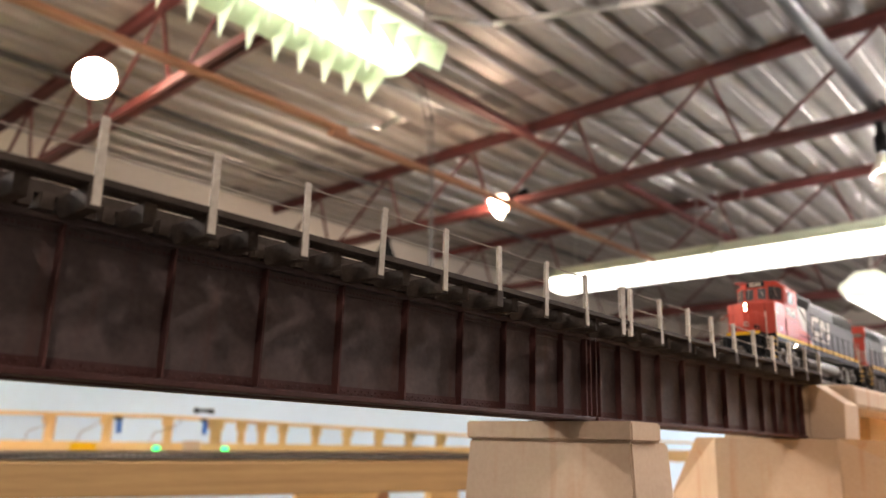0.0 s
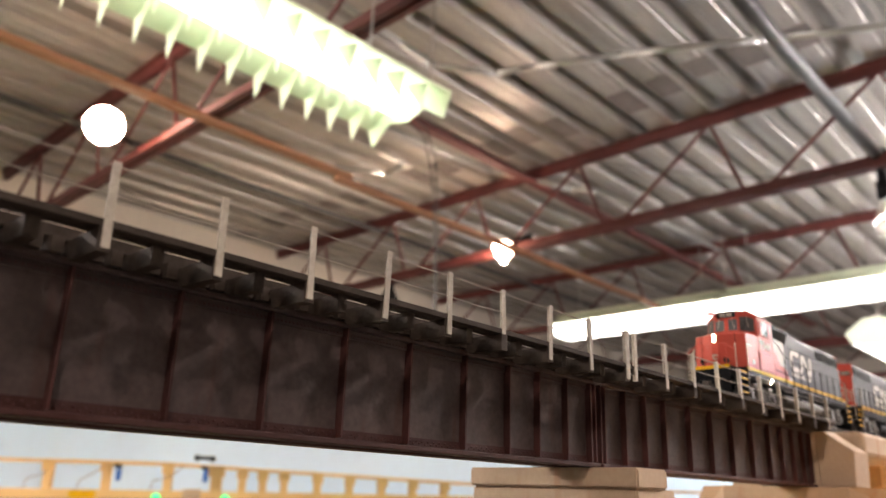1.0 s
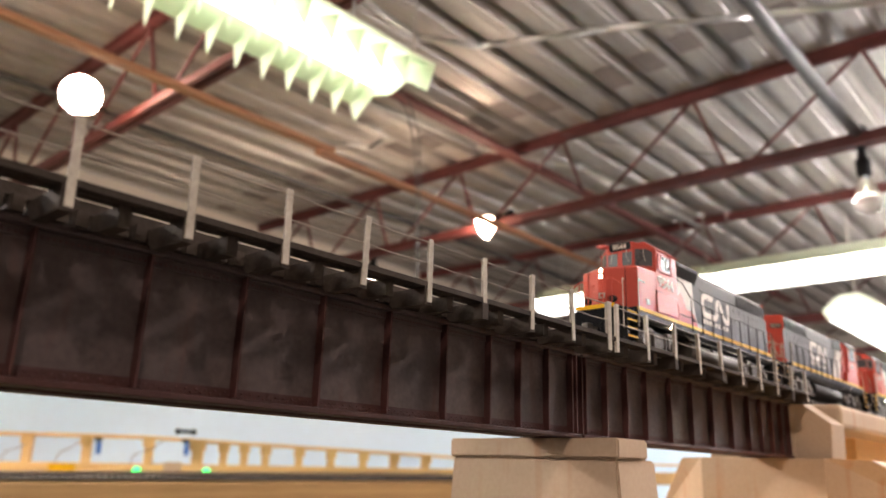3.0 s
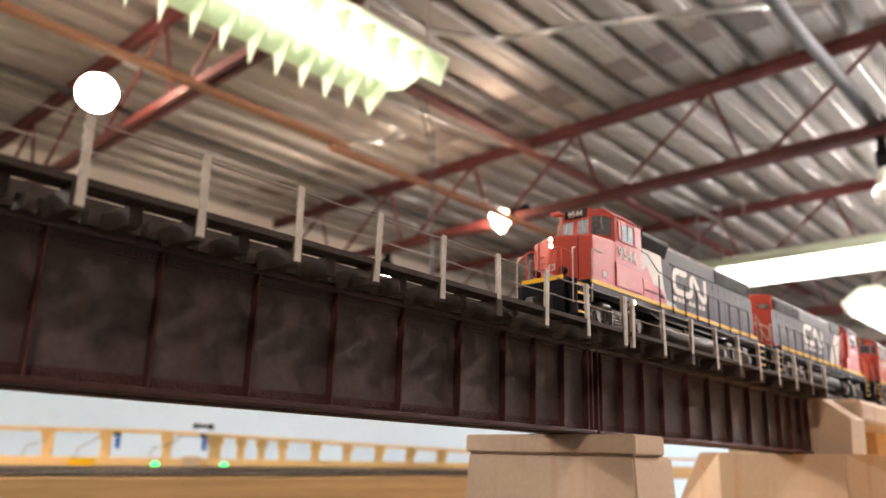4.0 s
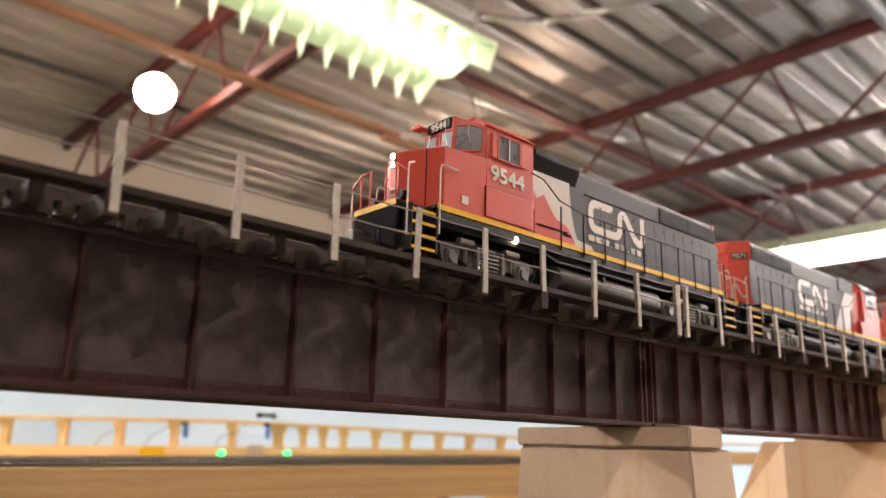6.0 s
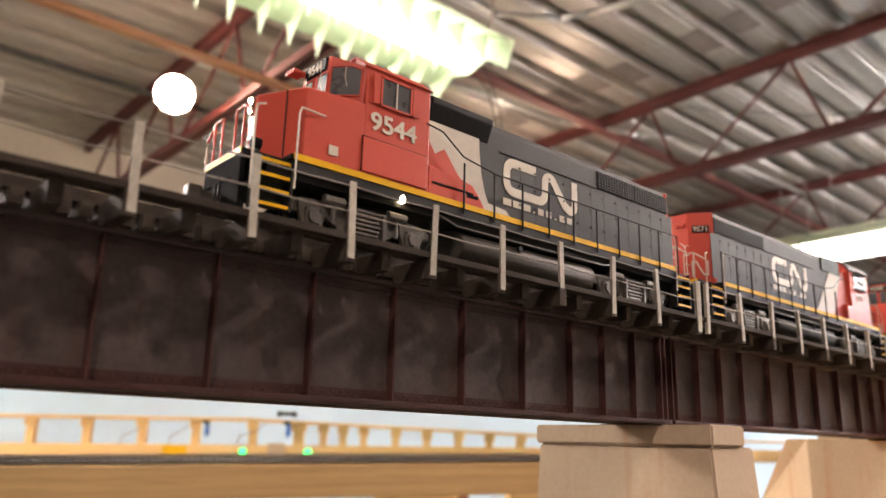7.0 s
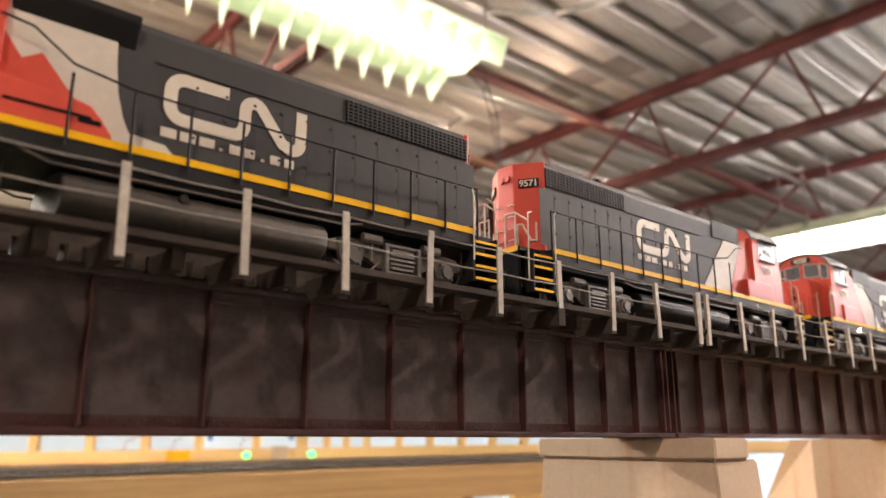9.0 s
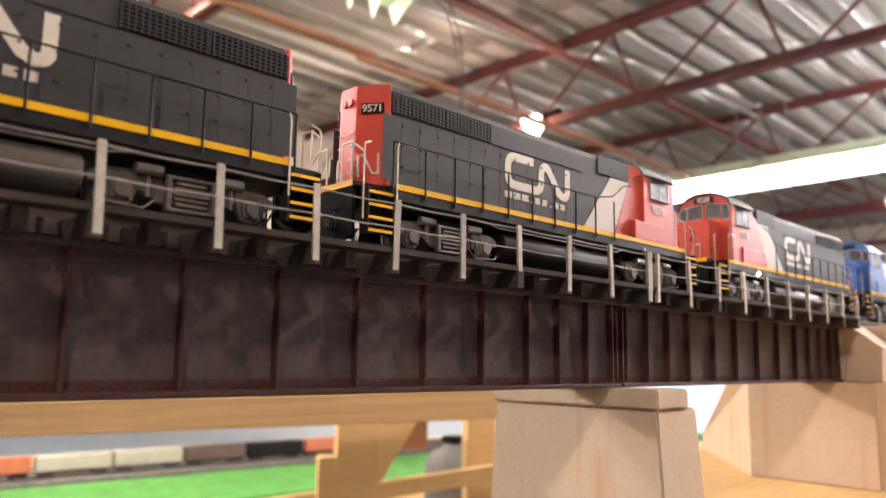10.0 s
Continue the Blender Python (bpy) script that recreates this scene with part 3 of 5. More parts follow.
def freight_car(m, color, nm):
    c = tagged(new("model_boxcar"), nm + " model freight car on the lower deck track", "freight car", group="lower deck freight cars")
    c.matrix_basis = m
    boxpart("body", color, c, 0, 0.165, -0.018, 0.018, 0.011, 0.046, bev=0.002)
    boxpart("underframe", "dark", c, 0.004, 0.161, -0.012, 0.012, 0.007, 0.011)
    boxpart("door", color, c, 0.07, 0.10, -0.0192, -0.0175, 0.013, 0.043)
    for x in (0.025, 0.14):
        bm = bmesh.new()
        box(bm, x - 0.015, x + 0.015, -0.012, -0.009, 0.003, 0.008)
        for k in (-0.011, 0.011):
            tube(bm, (x + k, -0.009, 0.0055), (x + k, 0.009, 0.0055), 0.0053, 12)
        part("truck", bm, "dark", c)


# ---- bridge ----
TB, W = 1.4335, 0.0251          # tie top height, panel width


def span(name, x0, x1, stiff, posts, label):
    b = tagged(new(name), label, "bridge span", group="girder bridge spans")
    for k, yf in enumerate((0.0, 0.0150)):
        s = 1 if k == 0 else -1            # outer side
        boxpart("girder_web", "girder", b, x0, x1, yf - 0.0004, yf + 0.0004, 1.3985, 1.4290)
        for nm, z0, z1 in (("bottom_flange", 1.3970, 1.3985), ("top_flange", 1.4285, 1.4300)):
            boxpart(nm, "rust" if nm[0] == "b" else "girder", b, x0, x1, yf - 0.0034, yf + 0.0034, z0, z1, bev=0.0003, label="rusty riveted flange" if nm[0] == "b" else "")
        for nm, z0, z1 in (("flange_angle", 1.3985, 1.4010), ("flange_angle", 1.4262, 1.4285)):
            boxpart(nm, "rust" if z0 < 1.41 else "girder", b, x0, x1, yf - s * 0.0009 if s > 0 else yf + 0.0004, yf - s * 0.0004 if s > 0 else yf + 0.0009, z0, z1)
    bm = bmesh.new()
    box(bm, -0.0010, -0.0004, -0.0031, -0.0004, 1.3988, 1.4284)
    st = data("stiffener", bm, "rust")
    for yf, turn in ((0.0, 0), (0.0150, 180)):
        for x in [v - 0.0006 for v in stiff]:
            o = new("stiffener", st)
            o.parent = b
            o.matrix_basis = pose(x, yf, 0, 0, 0, turn)
    # rivet rows on the near girder
    vs, fs = [], []
    n = int((x1 - x0) / 0.00125)
    for i in range(n):
        x = x0 + (i + 0.5) * 0.00125
        for y, z in ((-0.0009, 1.3993 + 0.0007 * (i % 2)), (-0.0009, 1.4272)):
            k = len(vs)
            r = 0.00028
            vs += [(x - r, y, z - r), (x + r, y, z - r), (x + r, y, z + r), (x - r, y, z + r), (x, y - 0.0003, z)]
            fs += [(k, k + 1, k + 4), (k + 1, k + 2, k + 4), (k + 2, k + 3, k + 4), (k + 3, k, k + 4)]
    me = bpy.data.meshes.new("rivet_strip")
    me.from_pydata(vs, [], fs)
    me.materials.append(M["rust"])
    o = new("rivet_strip", me)
    o.parent = b
    o["kind"] = "stuff"
    # cross frames
    x = x0 + 0.01
    while x < x1:
        bm = bmesh.new()
        tube(bm, (x, 0.001, 1.400), (x, 0.0140, 1.427), 0.0006, 6)
        tube(bm, (x, 0.001, 1.427), (x, 0.0140, 1.400), 0.0006, 6)
        part("cross_frame", bm, "girder", b)
        x += W * 2
    # ties: plain, bracket and walkway lengths
    kinds = {}
    for nm, ya in (("plain", -0.0056), ("mid", -0.0152), ("long", -0.0186)):
        bm = bmesh.new()
        if nm == "plain":
            box(bm, -0.0013, 0.0013, ya, 0.0205, 1.4300, TB)
        else:
            low = 1.4290 if nm == "mid" else 1.4284
            prism(bm, [(ya, TB), (0.0205, TB), (0.0205, 1.4300), (-0.0036, 1.4300), (-0.0052, low + 0.0003), (ya, low)], "x", -0.0014, 0.0014)
        kinds[nm] = data("tie", bm, "tie")
    step = W / 6
    i0 = int(math.floor((x0 - posts[0]) / step)) - 1
    for i in range(i0, i0 + int((x1 - x0) / step) + 6):
        x = posts[0] + i * step
        if x0 + 0.0012 < x < x1 - 0.0012:
            o = new("tie", kinds["long" if i % 6 == 0 else "mid" if i % 6 == 3 else "plain"])
            o.parent = b
            o.matrix_basis = pose(x, random.uniform(-0.0003, 0.0003), random.uniform(-0.0001, 0.0001), 0, 0, random.uniform(-0.8, 0.8))
    for y, top in ((-0.0171, 0.0016), (-0.0137, 0.0010)):
        boxpart("walkway_plank", "tie", b, x0, x1, y - 0.0015, y + 0.0015, TB + 0.0001, TB + top)
    for y in (-0.0018, 0.0168):
        boxpart("guard_timber", "tie", b, x0, x1, y - 0.0012, y + 0.0012, TB + 0.0001, TB + 0.0028)
    for y in (0.0075 - 0.0068, 0.0075 + 0.0068):
        bm = bmesh.new()
        box(bm, x0, x1, y - 0.0011, y + 0.0011, TB, TB + 0.0004)
        box(bm, x0, x1, y - 0.0003, y + 0.0003, TB + 0.0004, TB + 0.0018)
        box(bm, x0, x1, y - 0.0006, y + 0.0006, TB + 0.0018, TB + 0.0024)
        part("rail", bm, "rail", b, "nickel running rail")
    # hand rail posts (angle section) and cables
    bm = bmesh.new()
    box(bm, -0.0009, 0.0009, -0.0188, -0.0184, 1.4292, 1.4478)
    box(bm, 0.0005, 0.0009, -0.0184, -0.0168, 1.4292, 1.4478)
    pm = data("handrail_post", bm, "post")
    xs = [x for x in posts if x0 < x < x1]
    for x in xs:
        o = new("handrail_post", pm)
        o.parent = b
        o.matrix_basis = Matrix.Translation((x, 0, 0)) @ Matrix.Translation((0, -0.0186, 1.432)) @ pose(0, 0, 0, random.uniform(-1.2, 1.2), random.uniform(-1, 1), 0) @ Matrix.Translation((0, 0.0186, -1.432))
    for z in (1.4468, 1.4405):
        for a, c in zip(xs, xs[1:]):
            bm = bmesh.new()
            sag = 0.0003
            pipe(bm, [(a, -0.0182, z), ((a + c) / 2, -0.0182, z - sag), (c, -0.0182, z)], 0.00022, 5)
            part("handrail_cable", bm, "wire", b)
    return b


def bridge():
    s1 = [-0.290, -0.275, -0.259] + [W * i for i in range(-9, 6)] + [0.148, 0.165, 0.1825, 0.1985, 0.2015]
    p1 = [W * i - 0.002 for i in range(-11, 9)] + [0.1995]
    span("bridge_span", -0.300, 0.2025, s1, p1, "dark rusty plate girder bridge span with timber walkway and posts")
    s2 = [0.2055, 0.2085, 0.2245, 0.2415, 0.259, 0.283, 0.306, 0.330, 0.355, 0.379, 0.398, 0.415, 0.431, 0.4445]
    p2 = [0.2052 + W * i for i in range(0, 10)]
    span("bridge_span", 0.2045, 0.4465, s2, p2, "dark rusty plate girder bridge span with timber walkway and posts")


def pier():
    p = tagged(new("bridge_pier"), "tan painted concrete bridge pier with stepped cap", "bridge pier")
    def taper(nm, x0, x1, y0, y1, z0, z1, dx, dy, bev):
        bm = bmesh.new()
        v = [bm.verts.new((x + (dx if x == x1 else -dx) * (z == z0), y + (dy if y == y1 else -dy) * (z == z0), z)) for x in (x0, x1) for y in (y0, y1) for z in (z0, z1)]
        for f in ((0, 1, 3, 2), (4, 6, 7, 5), (0, 4, 5, 1), (2, 3, 7, 6), (0, 2, 6, 4), (1, 5, 7, 3)):
            bm.faces.new([v[i] for i in f])
        bmesh.ops.bevel(bm, geom=bm.edges[:], offset=bev, segments=2, affect="EDGES")
        part(nm, bm, "concrete", p)
    taper("cap", 0.1955, 0.2180, -0.0226, 0.0570, 1.3895, 1.3968, 0.0, 0.0, 0.0007)
    taper("shaft", 0.1965, 0.2255, -0.0215, 0.0560, 1.10, 1.3895, 0.006, 0.02, 0.0008)
    boxpart("bearing_pad", "dark", p, 0.199, 0.210, -0.003, 0.0265, 1.3966, 1.3972)
    boxpart("footing", "concrete", p, 0.175, 0.245, -0.055, 0.09, 0, 1.1001)
    return p


def abutment():
    a = tagged(new("bridge_abutment"), "tan concrete bridge abutment with splayed wing walls on a base board", "bridge abutment")
    bm = bmesh.new()
    prism(bm, [(0.435, 1.3362), (0.435, 1.3968), (0.52, 1.3968), (0.52, 1.3362)], "y", -0.0235, 0.0515, bev=0.0008)
    part("breast_wall", bm, "concrete", a)
    boxpart("bearing_pad", "dark", a, 0.4365, 0.4475, -0.003, 0.0265, 1.3966, 1.3972)
    bm = bmesh.new()
    prism(bm, [(0.4480, 1.3966), (0.4480, 1.4318), (0.52, 1.4318), (0.52, 1.3966)], "y", -0.0045, 0.050, bev=0.0006)
    part("back_wall", bm, "concrete", a)
    bm = bmesh.new()
    prism(bm, [(-0.0047, 1.3970), (-0.0047, 1.4316), (-0.0072, 1.4316), (-0.0255, 1.4178), (-0.0245, 1.3970)], "x", 0.4476, 0.4760, bev=0.0006)
    part("side_wall", bm, "concrete", a)
    for s, y0 in ((1, 0.0517), (-1, -0.0237)):
        bm = bmesh.new()
        low = [bm.verts.new((x, y0 + s * d, 1.3362)) for x, d in ((0.436, 0.0), (0.560, 0.095), (0.585, 0.080), (0.520, 0.0))]
        high = [bm.verts.new((x, y0 + s * d, z)) for x, d, z in ((0.436, 0.0, 1.3966), (0.4520, 0.020, 1.3966), (0.5000, 0.020, 1.3966), (0.520, 0.0, 1.3966))]
        toe = [bm.verts.new((x, y0 + s * d, 1.3480)) for x, d in ((0.558, 0.095), (0.583, 0.080))]
        for f in (low, (low[0], high[0], high[1], toe[0], low[1]), (low[1], toe[0], toe[1], low[2]), (toe[0], high[1], high[2], toe[1]), (low[2], toe[1], high[2], high[3], low[3]), (low[3], high[3], high[0], low[0]), high):
            bm.faces.new(f)
        part("wing_wall", bm, "concrete", a)
    # approach
    ap = tagged(new("approach_roadbed"), "tan plaster approach ramp with ballasted track behind the abutment", "roadbed")
    boxpart("fill", "concrete", ap, 0.4765, 1.7, -0.024, 0.06, 1.4165, 1.4318, bev=0.003)
    boxpart("riser", "pine", ap, 0.60, 1.7, 0.0, 0.05, 1.3363, 1.4165)
    boxpart("ballast_bed", "ballast", ap, 0.4485, 1.7, -0.008, 0.0305, 1.4320, 1.4334, bev=0.0004)
    t = new("track")
    t.parent = ap
    t.matrix_basis = pose(0, 0.0075, 0)
    track_mesh(t, 0.4470, 1.7, 1.4320)
    bt = tagged(new("base_table"), "pine plywood base board under the bridge abutment", "base board")
    bm = bmesh.new()
    prism(bm, [(0.275, -0.16), (1.7, -0.16), (1.7, 0.18), (0.50, 0.18), (0.275, 0.105)], "z", 1.319, 1.3360, bev=0.001)
    part("board", bm, "pine", bt)
    boxpart("leg", "pine", bt, 0.75, 0.79, 0.12, 0.16, 0, 1.319)
    boxpart("leg", "pine", bt, 1.4, 1.44, 0.0, 0.04, 0, 1.319)


layout()
bridge()
copy_thing(pier(), pose(-0.506, 0, 0))
abutment()


# ---- train ----
L, YC, RZ, WIDE = 0.190, 0.0075, 1.4359, 0.82   # length, track centre, rail head, width factor


def mark(parent, side, pts, r, material, name, label=""):
    """Flat painted band of width 2r along a line on the hood side; pts are (x, z)."""
    bm = bmesh.new()
    y, P = side, [Vector(p) for p in pts]
    left, right = [], []
    for i, p in enumerate(P):
        a = (p - P[i - 1]).normalized() if i else None
        b = (P[i + 1] - p).normalized() if i < len(P) - 1 else None
        d = ((a or b) + (b or a)).normalized()
        n = Vector((-d.y, d.x)) * (r / max(0.5, d.dot(a or b)))
        left.append((p + n).to_tuple())
        right.append((p - n).to_tuple())
    V = [[bm.verts.new((q[0], y, q[1])) for q in line] for line in (left, right)]
    for i in range(len(P) - 1):
        bm.faces.new((V[0][i], V[0][i + 1], V[1][i + 1], V[1][i]))
    ext = bmesh.ops.extrude_face_region(bm, geom=bm.faces[:])
    bmesh.ops.translate(bm, verts=[v for v in ext["geom"] if isinstance(v, bmesh.types.BMVert)], vec=(0, math.copysign(0.00012, y), 0))
    return part(name, bm, material, parent, label)


def arc(cx, cz, r, a0, a1, n=6):
    return [(cx + r * math.cos(radians(a0 + (a1 - a0) * i / n)), cz + r * math.sin(radians(a0 + (a1 - a0) * i / n))) for i in range(n + 1)]


def emblem(loco, y, flip, x0):
    """Looped band emblem, read from outside: an open loop, then a zigzag."""
    f = (lambda u: x0 + u) if not flip else (lambda u: x0 + 0.036 - u)
    r = 0.0015
    band = [(0.0152, 0.0113), (0.0048, 0.0113)] + arc(0.0048, 0.0081, 0.0032, 105, 180, 6) + [(0.0016, 0.0052)] + arc(0.0048, 0.0048, 0.0032, 180, 255, 6) + [(0.0060, 0.0016), (0.0160, 0.0016)]
    band += arc(0.0163, 0.0048, 0.0032, 285, 360, 6) + [(0.0195, 0.0082)] + arc(0.0219, 0.0085, 0.0024, 170, 45, 7) + [(0.0296, 0.0026)] + arc(0.0323, 0.0040, 0.0024, 225, 350, 7) + [(0.0347, 0.0122)]
    mark(loco, y, [(f(u), 0.0277 + w) for u, w in band], r, "cream", "emblem", "cream looped band emblem")
    # small row of bars below
    for u, w in ((0.0, 0.0030), (0.0037, 0.0030), (0.0074, 0.0030), (0.0114, 0.0007), (0.0134, 0.0022), (0.0166, 0.0022), (0.0202, 0.0007), (0.0222, 0.0022), (0.0254, 0.0022)):
        a, b = sorted((f(u * 1.2), f((u + w) * 1.2)))
        ya, yb = sorted((y, y + math.copysign(0.00012, y)))
        boxpart("lettering_bar", "cream", loco, a, b, ya, yb, 0.0250, 0.0274 if w > 0.001 else 0.0257)


def digits(loco, text, size, m, material="cream", name="road_number", stretch=1.0):
    c = bpy.data.curves.new(name, "FONT")
    c.body, c.size, c.extrude = text, size, 0.00008
    c.align_x = "CENTER"
    t = new(name, c)
    dg = bpy.context.evaluated_depsgraph_get()
    me = bpy.data.meshes.new_from_object(t.evaluated_get(dg))
    bpy.data.objects.remove(t)
    bm, one = bmesh.new(), len(me.vertices)
    for k in range(9):
        bm.from_mesh(me)
        bm.verts.ensure_lookup_table()
        a = k * math.pi / 4
        bmesh.ops.translate(bm, verts=bm.verts[k * one:], vec=(size * 0.028 * math.cos(a) * (k < 8), size * 0.022 * math.sin(a) * (k < 8), 0.000004 * k))
    bmesh.ops.scale(bm, vec=(stretch, 1, 1), verts=bm.verts)
    bm.to_mesh(me)
    bm.free()
    me.materials.clear()
    me.materials.append(M[material])
    o = new(name, me)
    o.parent = loco
    o.matrix_basis = m
    return o


def bent(parent, name, pts, r, material, label=""):
    bm = bmesh.new()
    pipe(bm, pts, r, 6)
    return part(name, bm, material, parent, label)


AXLES = []


HOOD_Z = 0.915
HOOD_PARTS = ("long_hood", "hood_end", "rear_light", "hood_door", "door_latch", "seam", "radiator_grille",
              "grille_bar", "flash", "flash_foot", "lettering_bar", "roof_fan", "exhaust_stack")


def wide_front(o, number, paint, lit):
    """Full-width cab and nose with four windscreen panes."""
    bm = bmesh.new()
    prism(bm, [(-0.0172, 0.0194), (-0.0172, 0.0505), (-0.0110, 0.0545), (0.0110, 0.0545), (0.0172, 0.0505), (0.0172, 0.0194)], "x", 0.0326, 0.0552, bev=0.0004)
    part("cab", bm, paint, o, "orange-red wide cab")
    bm = bmesh.new()
    prism(bm, [(-0.0178, 0.0506), (-0.0113, 0.0549), (0.0113, 0.0549), (0.0178, 0.0506), (0.0172, 0.0502), (0.0110, 0.0544), (-0.0110, 0.0544), (-0.0172, 0.0502)], "x", 0.0320, 0.0558)
    part("cab_roof", bm, paint, o)
    # windscreen wall: flat middle, two facets swept back to the cab sides
    bm = bmesh.new()
    plan = [(0.0318, -0.0172), (0.0248, -0.0080), (0.0248, 0.0080), (0.0318, 0.0172)]
    low = [bm.verts.new((x, y, 0.0385)) for x, y in plan]
    high = [bm.verts.new((x + 0.0010, y, 0.0503 if abs(y) > 0.01 else 0.0540)) for x, y in plan]
    for k in range(3):
        bm.faces.new((low[k], low[k + 1], high[k + 1], high[k]))
    bm.faces.new(high)
    bm.faces.new(low[::-1])
    bm.faces.new((low[3], low[0], high[0], high[3]))
    part("windscreen_wall", bm, paint, o)
    for k in (-1, 1):
        lean = lambda z: 0.0010 * (z - 0.0385) / 0.0140
        def on_facet(u, z, out):
            return (0.0248 + 0.0070 * u + lean(z) - out * 0.7, k * (0.0080 + 0.0092 * u + out), z)
        panes = ([on_facet(u, z, 0.0002) for u, z in ((0.06, 0.0418), (0.90, 0.0415), (0.90, 0.0492), (0.62, 0.0505), (0.06, 0.0505))],
                 [(0.0246 + lean(z), k * y, z) for y, z in ((0.0012, 0.0424), (0.0080, 0.0420), (0.0080, 0.0492), (0.0012, 0.0496))])
        for pane in panes:
            bm = bmesh.new()
            a = [bm.verts.new(p) for p in pane]
            b = [bm.verts.new((p[0] + 0.0006, p[1] - k * 0.0002, p[2])) for p in pane]
            bm.faces.new(a)
            bm.faces.new(b[::-1])
            for q in range(len(a)):
                bm.faces.new((a[q], b[q], b[(q + 1) % len(a)], a[(q + 1) % len(a)]))
            ws = part("windscreen", bm, "glass", o, "dark tinted windscreen pane")
            bm = bmesh.new()
            for p, q in zip(pane, pane[1:] + pane[:1]):
                tube(bm, p, q, 0.00028, 6)
            part("windscreen_gasket", bm, paint, ws)
            c = sum((Vector(p) for p in pane), Vector()) / len(pane)
            bent(ws, "wiper", [(c.x - 0.0005, c.y, 0.0503), (c.x - 0.0007, c.y, 0.0470), (c.x - 0.0006, c.y + k * 0.0012, 0.0440)], 0.00014, "cream")
    bm = bmesh.new()
    box(bm, 0.0250, 0.0266, -0.0066, 0.0066, 0.0503, 0.0540, bev=0.0004)
    nb = part("number_board", bm, "black", o, "black number board")
    digits(nb, number, 0.0036, pose(0.02492, 0, 0.0508, 90, 0, -90))
    # nose
    bm = bmesh.new()
    plan = [(0.0328, -0.0172), (0.0150, -0.0172), (0.0076, -0.0024), (0.0076, 0.0024), (0.0150, 0.0172), (0.0328, 0.0172)]
    low = [bm.verts.new((x, y, 0.0194)) for x, y in plan]
    tops = (0.0400, 0.0388, 0.0382, 0.0382, 0.0388, 0.0400)
    shoulder = [bm.verts.new((x, y, h - 0.0008)) for (x, y), h in zip(plan, tops)]
    top = [bm.verts.new((x + 0.0007 * (1 < k < 4) + 0.0005 * (k in (1, 4)), y * 0.945, h)) for k, ((x, y), h) in enumerate(zip(plan, tops))]
    for a, b in ((low, shoulder), (shoulder, top)):
        for k in range(5):
            bm.faces.new((a[k], a[k + 1], b[k + 1], b[k]))
    bm.faces.new((top[0], top[1], top[4], top[5]))
    bm.faces.new((top[1], top[2], top[3], top[4]))
    bm.faces.new((low[5], low[0], shoulder[0], top[0], top[5], shoulder[5]))
    bm.faces.new(low[::-1])
    bmesh.ops.bevel(bm, geom=[e for e in bm.edges if e.calc_length() > 0.006], offset=0.0002, segments=1, affect="EDGES")
    part("nose", bm, paint, o, "orange-red wide nose")
    for k in (-1, 1):
        bent(o, "nose_seam", [(0.0120, k * 0.0116, 0.0200), (0.0120, k * 0.0116, 0.0380)], 0.0002, "dark")
    mark_pts = [(-0.0016, 0.0262), (0.0016, 0.0262), (0.0016, 0.0242), (-0.0016, 0.0242), (-0.0016, 0.0262)]
    for (ya, za), (yb, zb) in zip(mark_pts, mark_pts[1:]):
        boxpart("nose_mark", "cream", o, 0.0073, 0.0075, min(ya, yb) - 0.0003, max(ya, yb) + 0.0003, min(za, zb) - 0.0003, max(za, zb) + 0.0003)
    for z in (0.0366, 0.0340):
        hb = bmesh.new()
        tube(hb, (0.0084, 0, z), (0.0070, 0, z), 0.0013, 14)
        hl = part("headlight", hb, "dark", o)
        hb = bmesh.new()
        bmesh.ops.create_uvsphere(hb, u_segments=12, v_segments=8, radius=0.0009, matrix=Matrix.Translation((0.0071, 0, z)))
        part("lens", hb, "headlight" if lit else "cream", hl, "glowing warm headlight lens" if lit else "", smooth=True)
    for s in (-1, 1):
        db = bmesh.new()
        tube(db, (0.0074, s * 0.0078, 0.0228), (0.0050, s * 0.0078, 0.0228), 0.0015, 14)
        tube(db, (0.0062, s * 0.0078, 0.0197), (0.0062, s * 0.0078, 0.0225), 0.0005, 8)
        part("ditch_light", db, "black", o, "black ditch light")
    for z in (0.0222, 0.0250, 0.0278, 0.0306):
        bent(o, "grab_iron", [(0.0096, 0.0052, z), (0.0082, 0.0055, z), (0.0101, 0.0092, z), (0.0112, 0.0092, z)], 0.0002, paint)
    # horn, roof details
    bm = bmesh.new()
    for y in (0.0075, 0.0095, 0.0115):
        tube(bm, (0.0248, y, 0.0530), (0.0214, y, 0.0530), 0.0004, 8, 0.0009)
    tube(bm, (0.0248, 0.0070, 0.0530), (0.0248, 0.0120, 0.0530), 0.0006, 8)
    tube(bm, (0.0275, 0.0095, 0.0535), (0.0246, 0.0095, 0.0530), 0.0006, 8)
    part("horn", bm, paint, o)


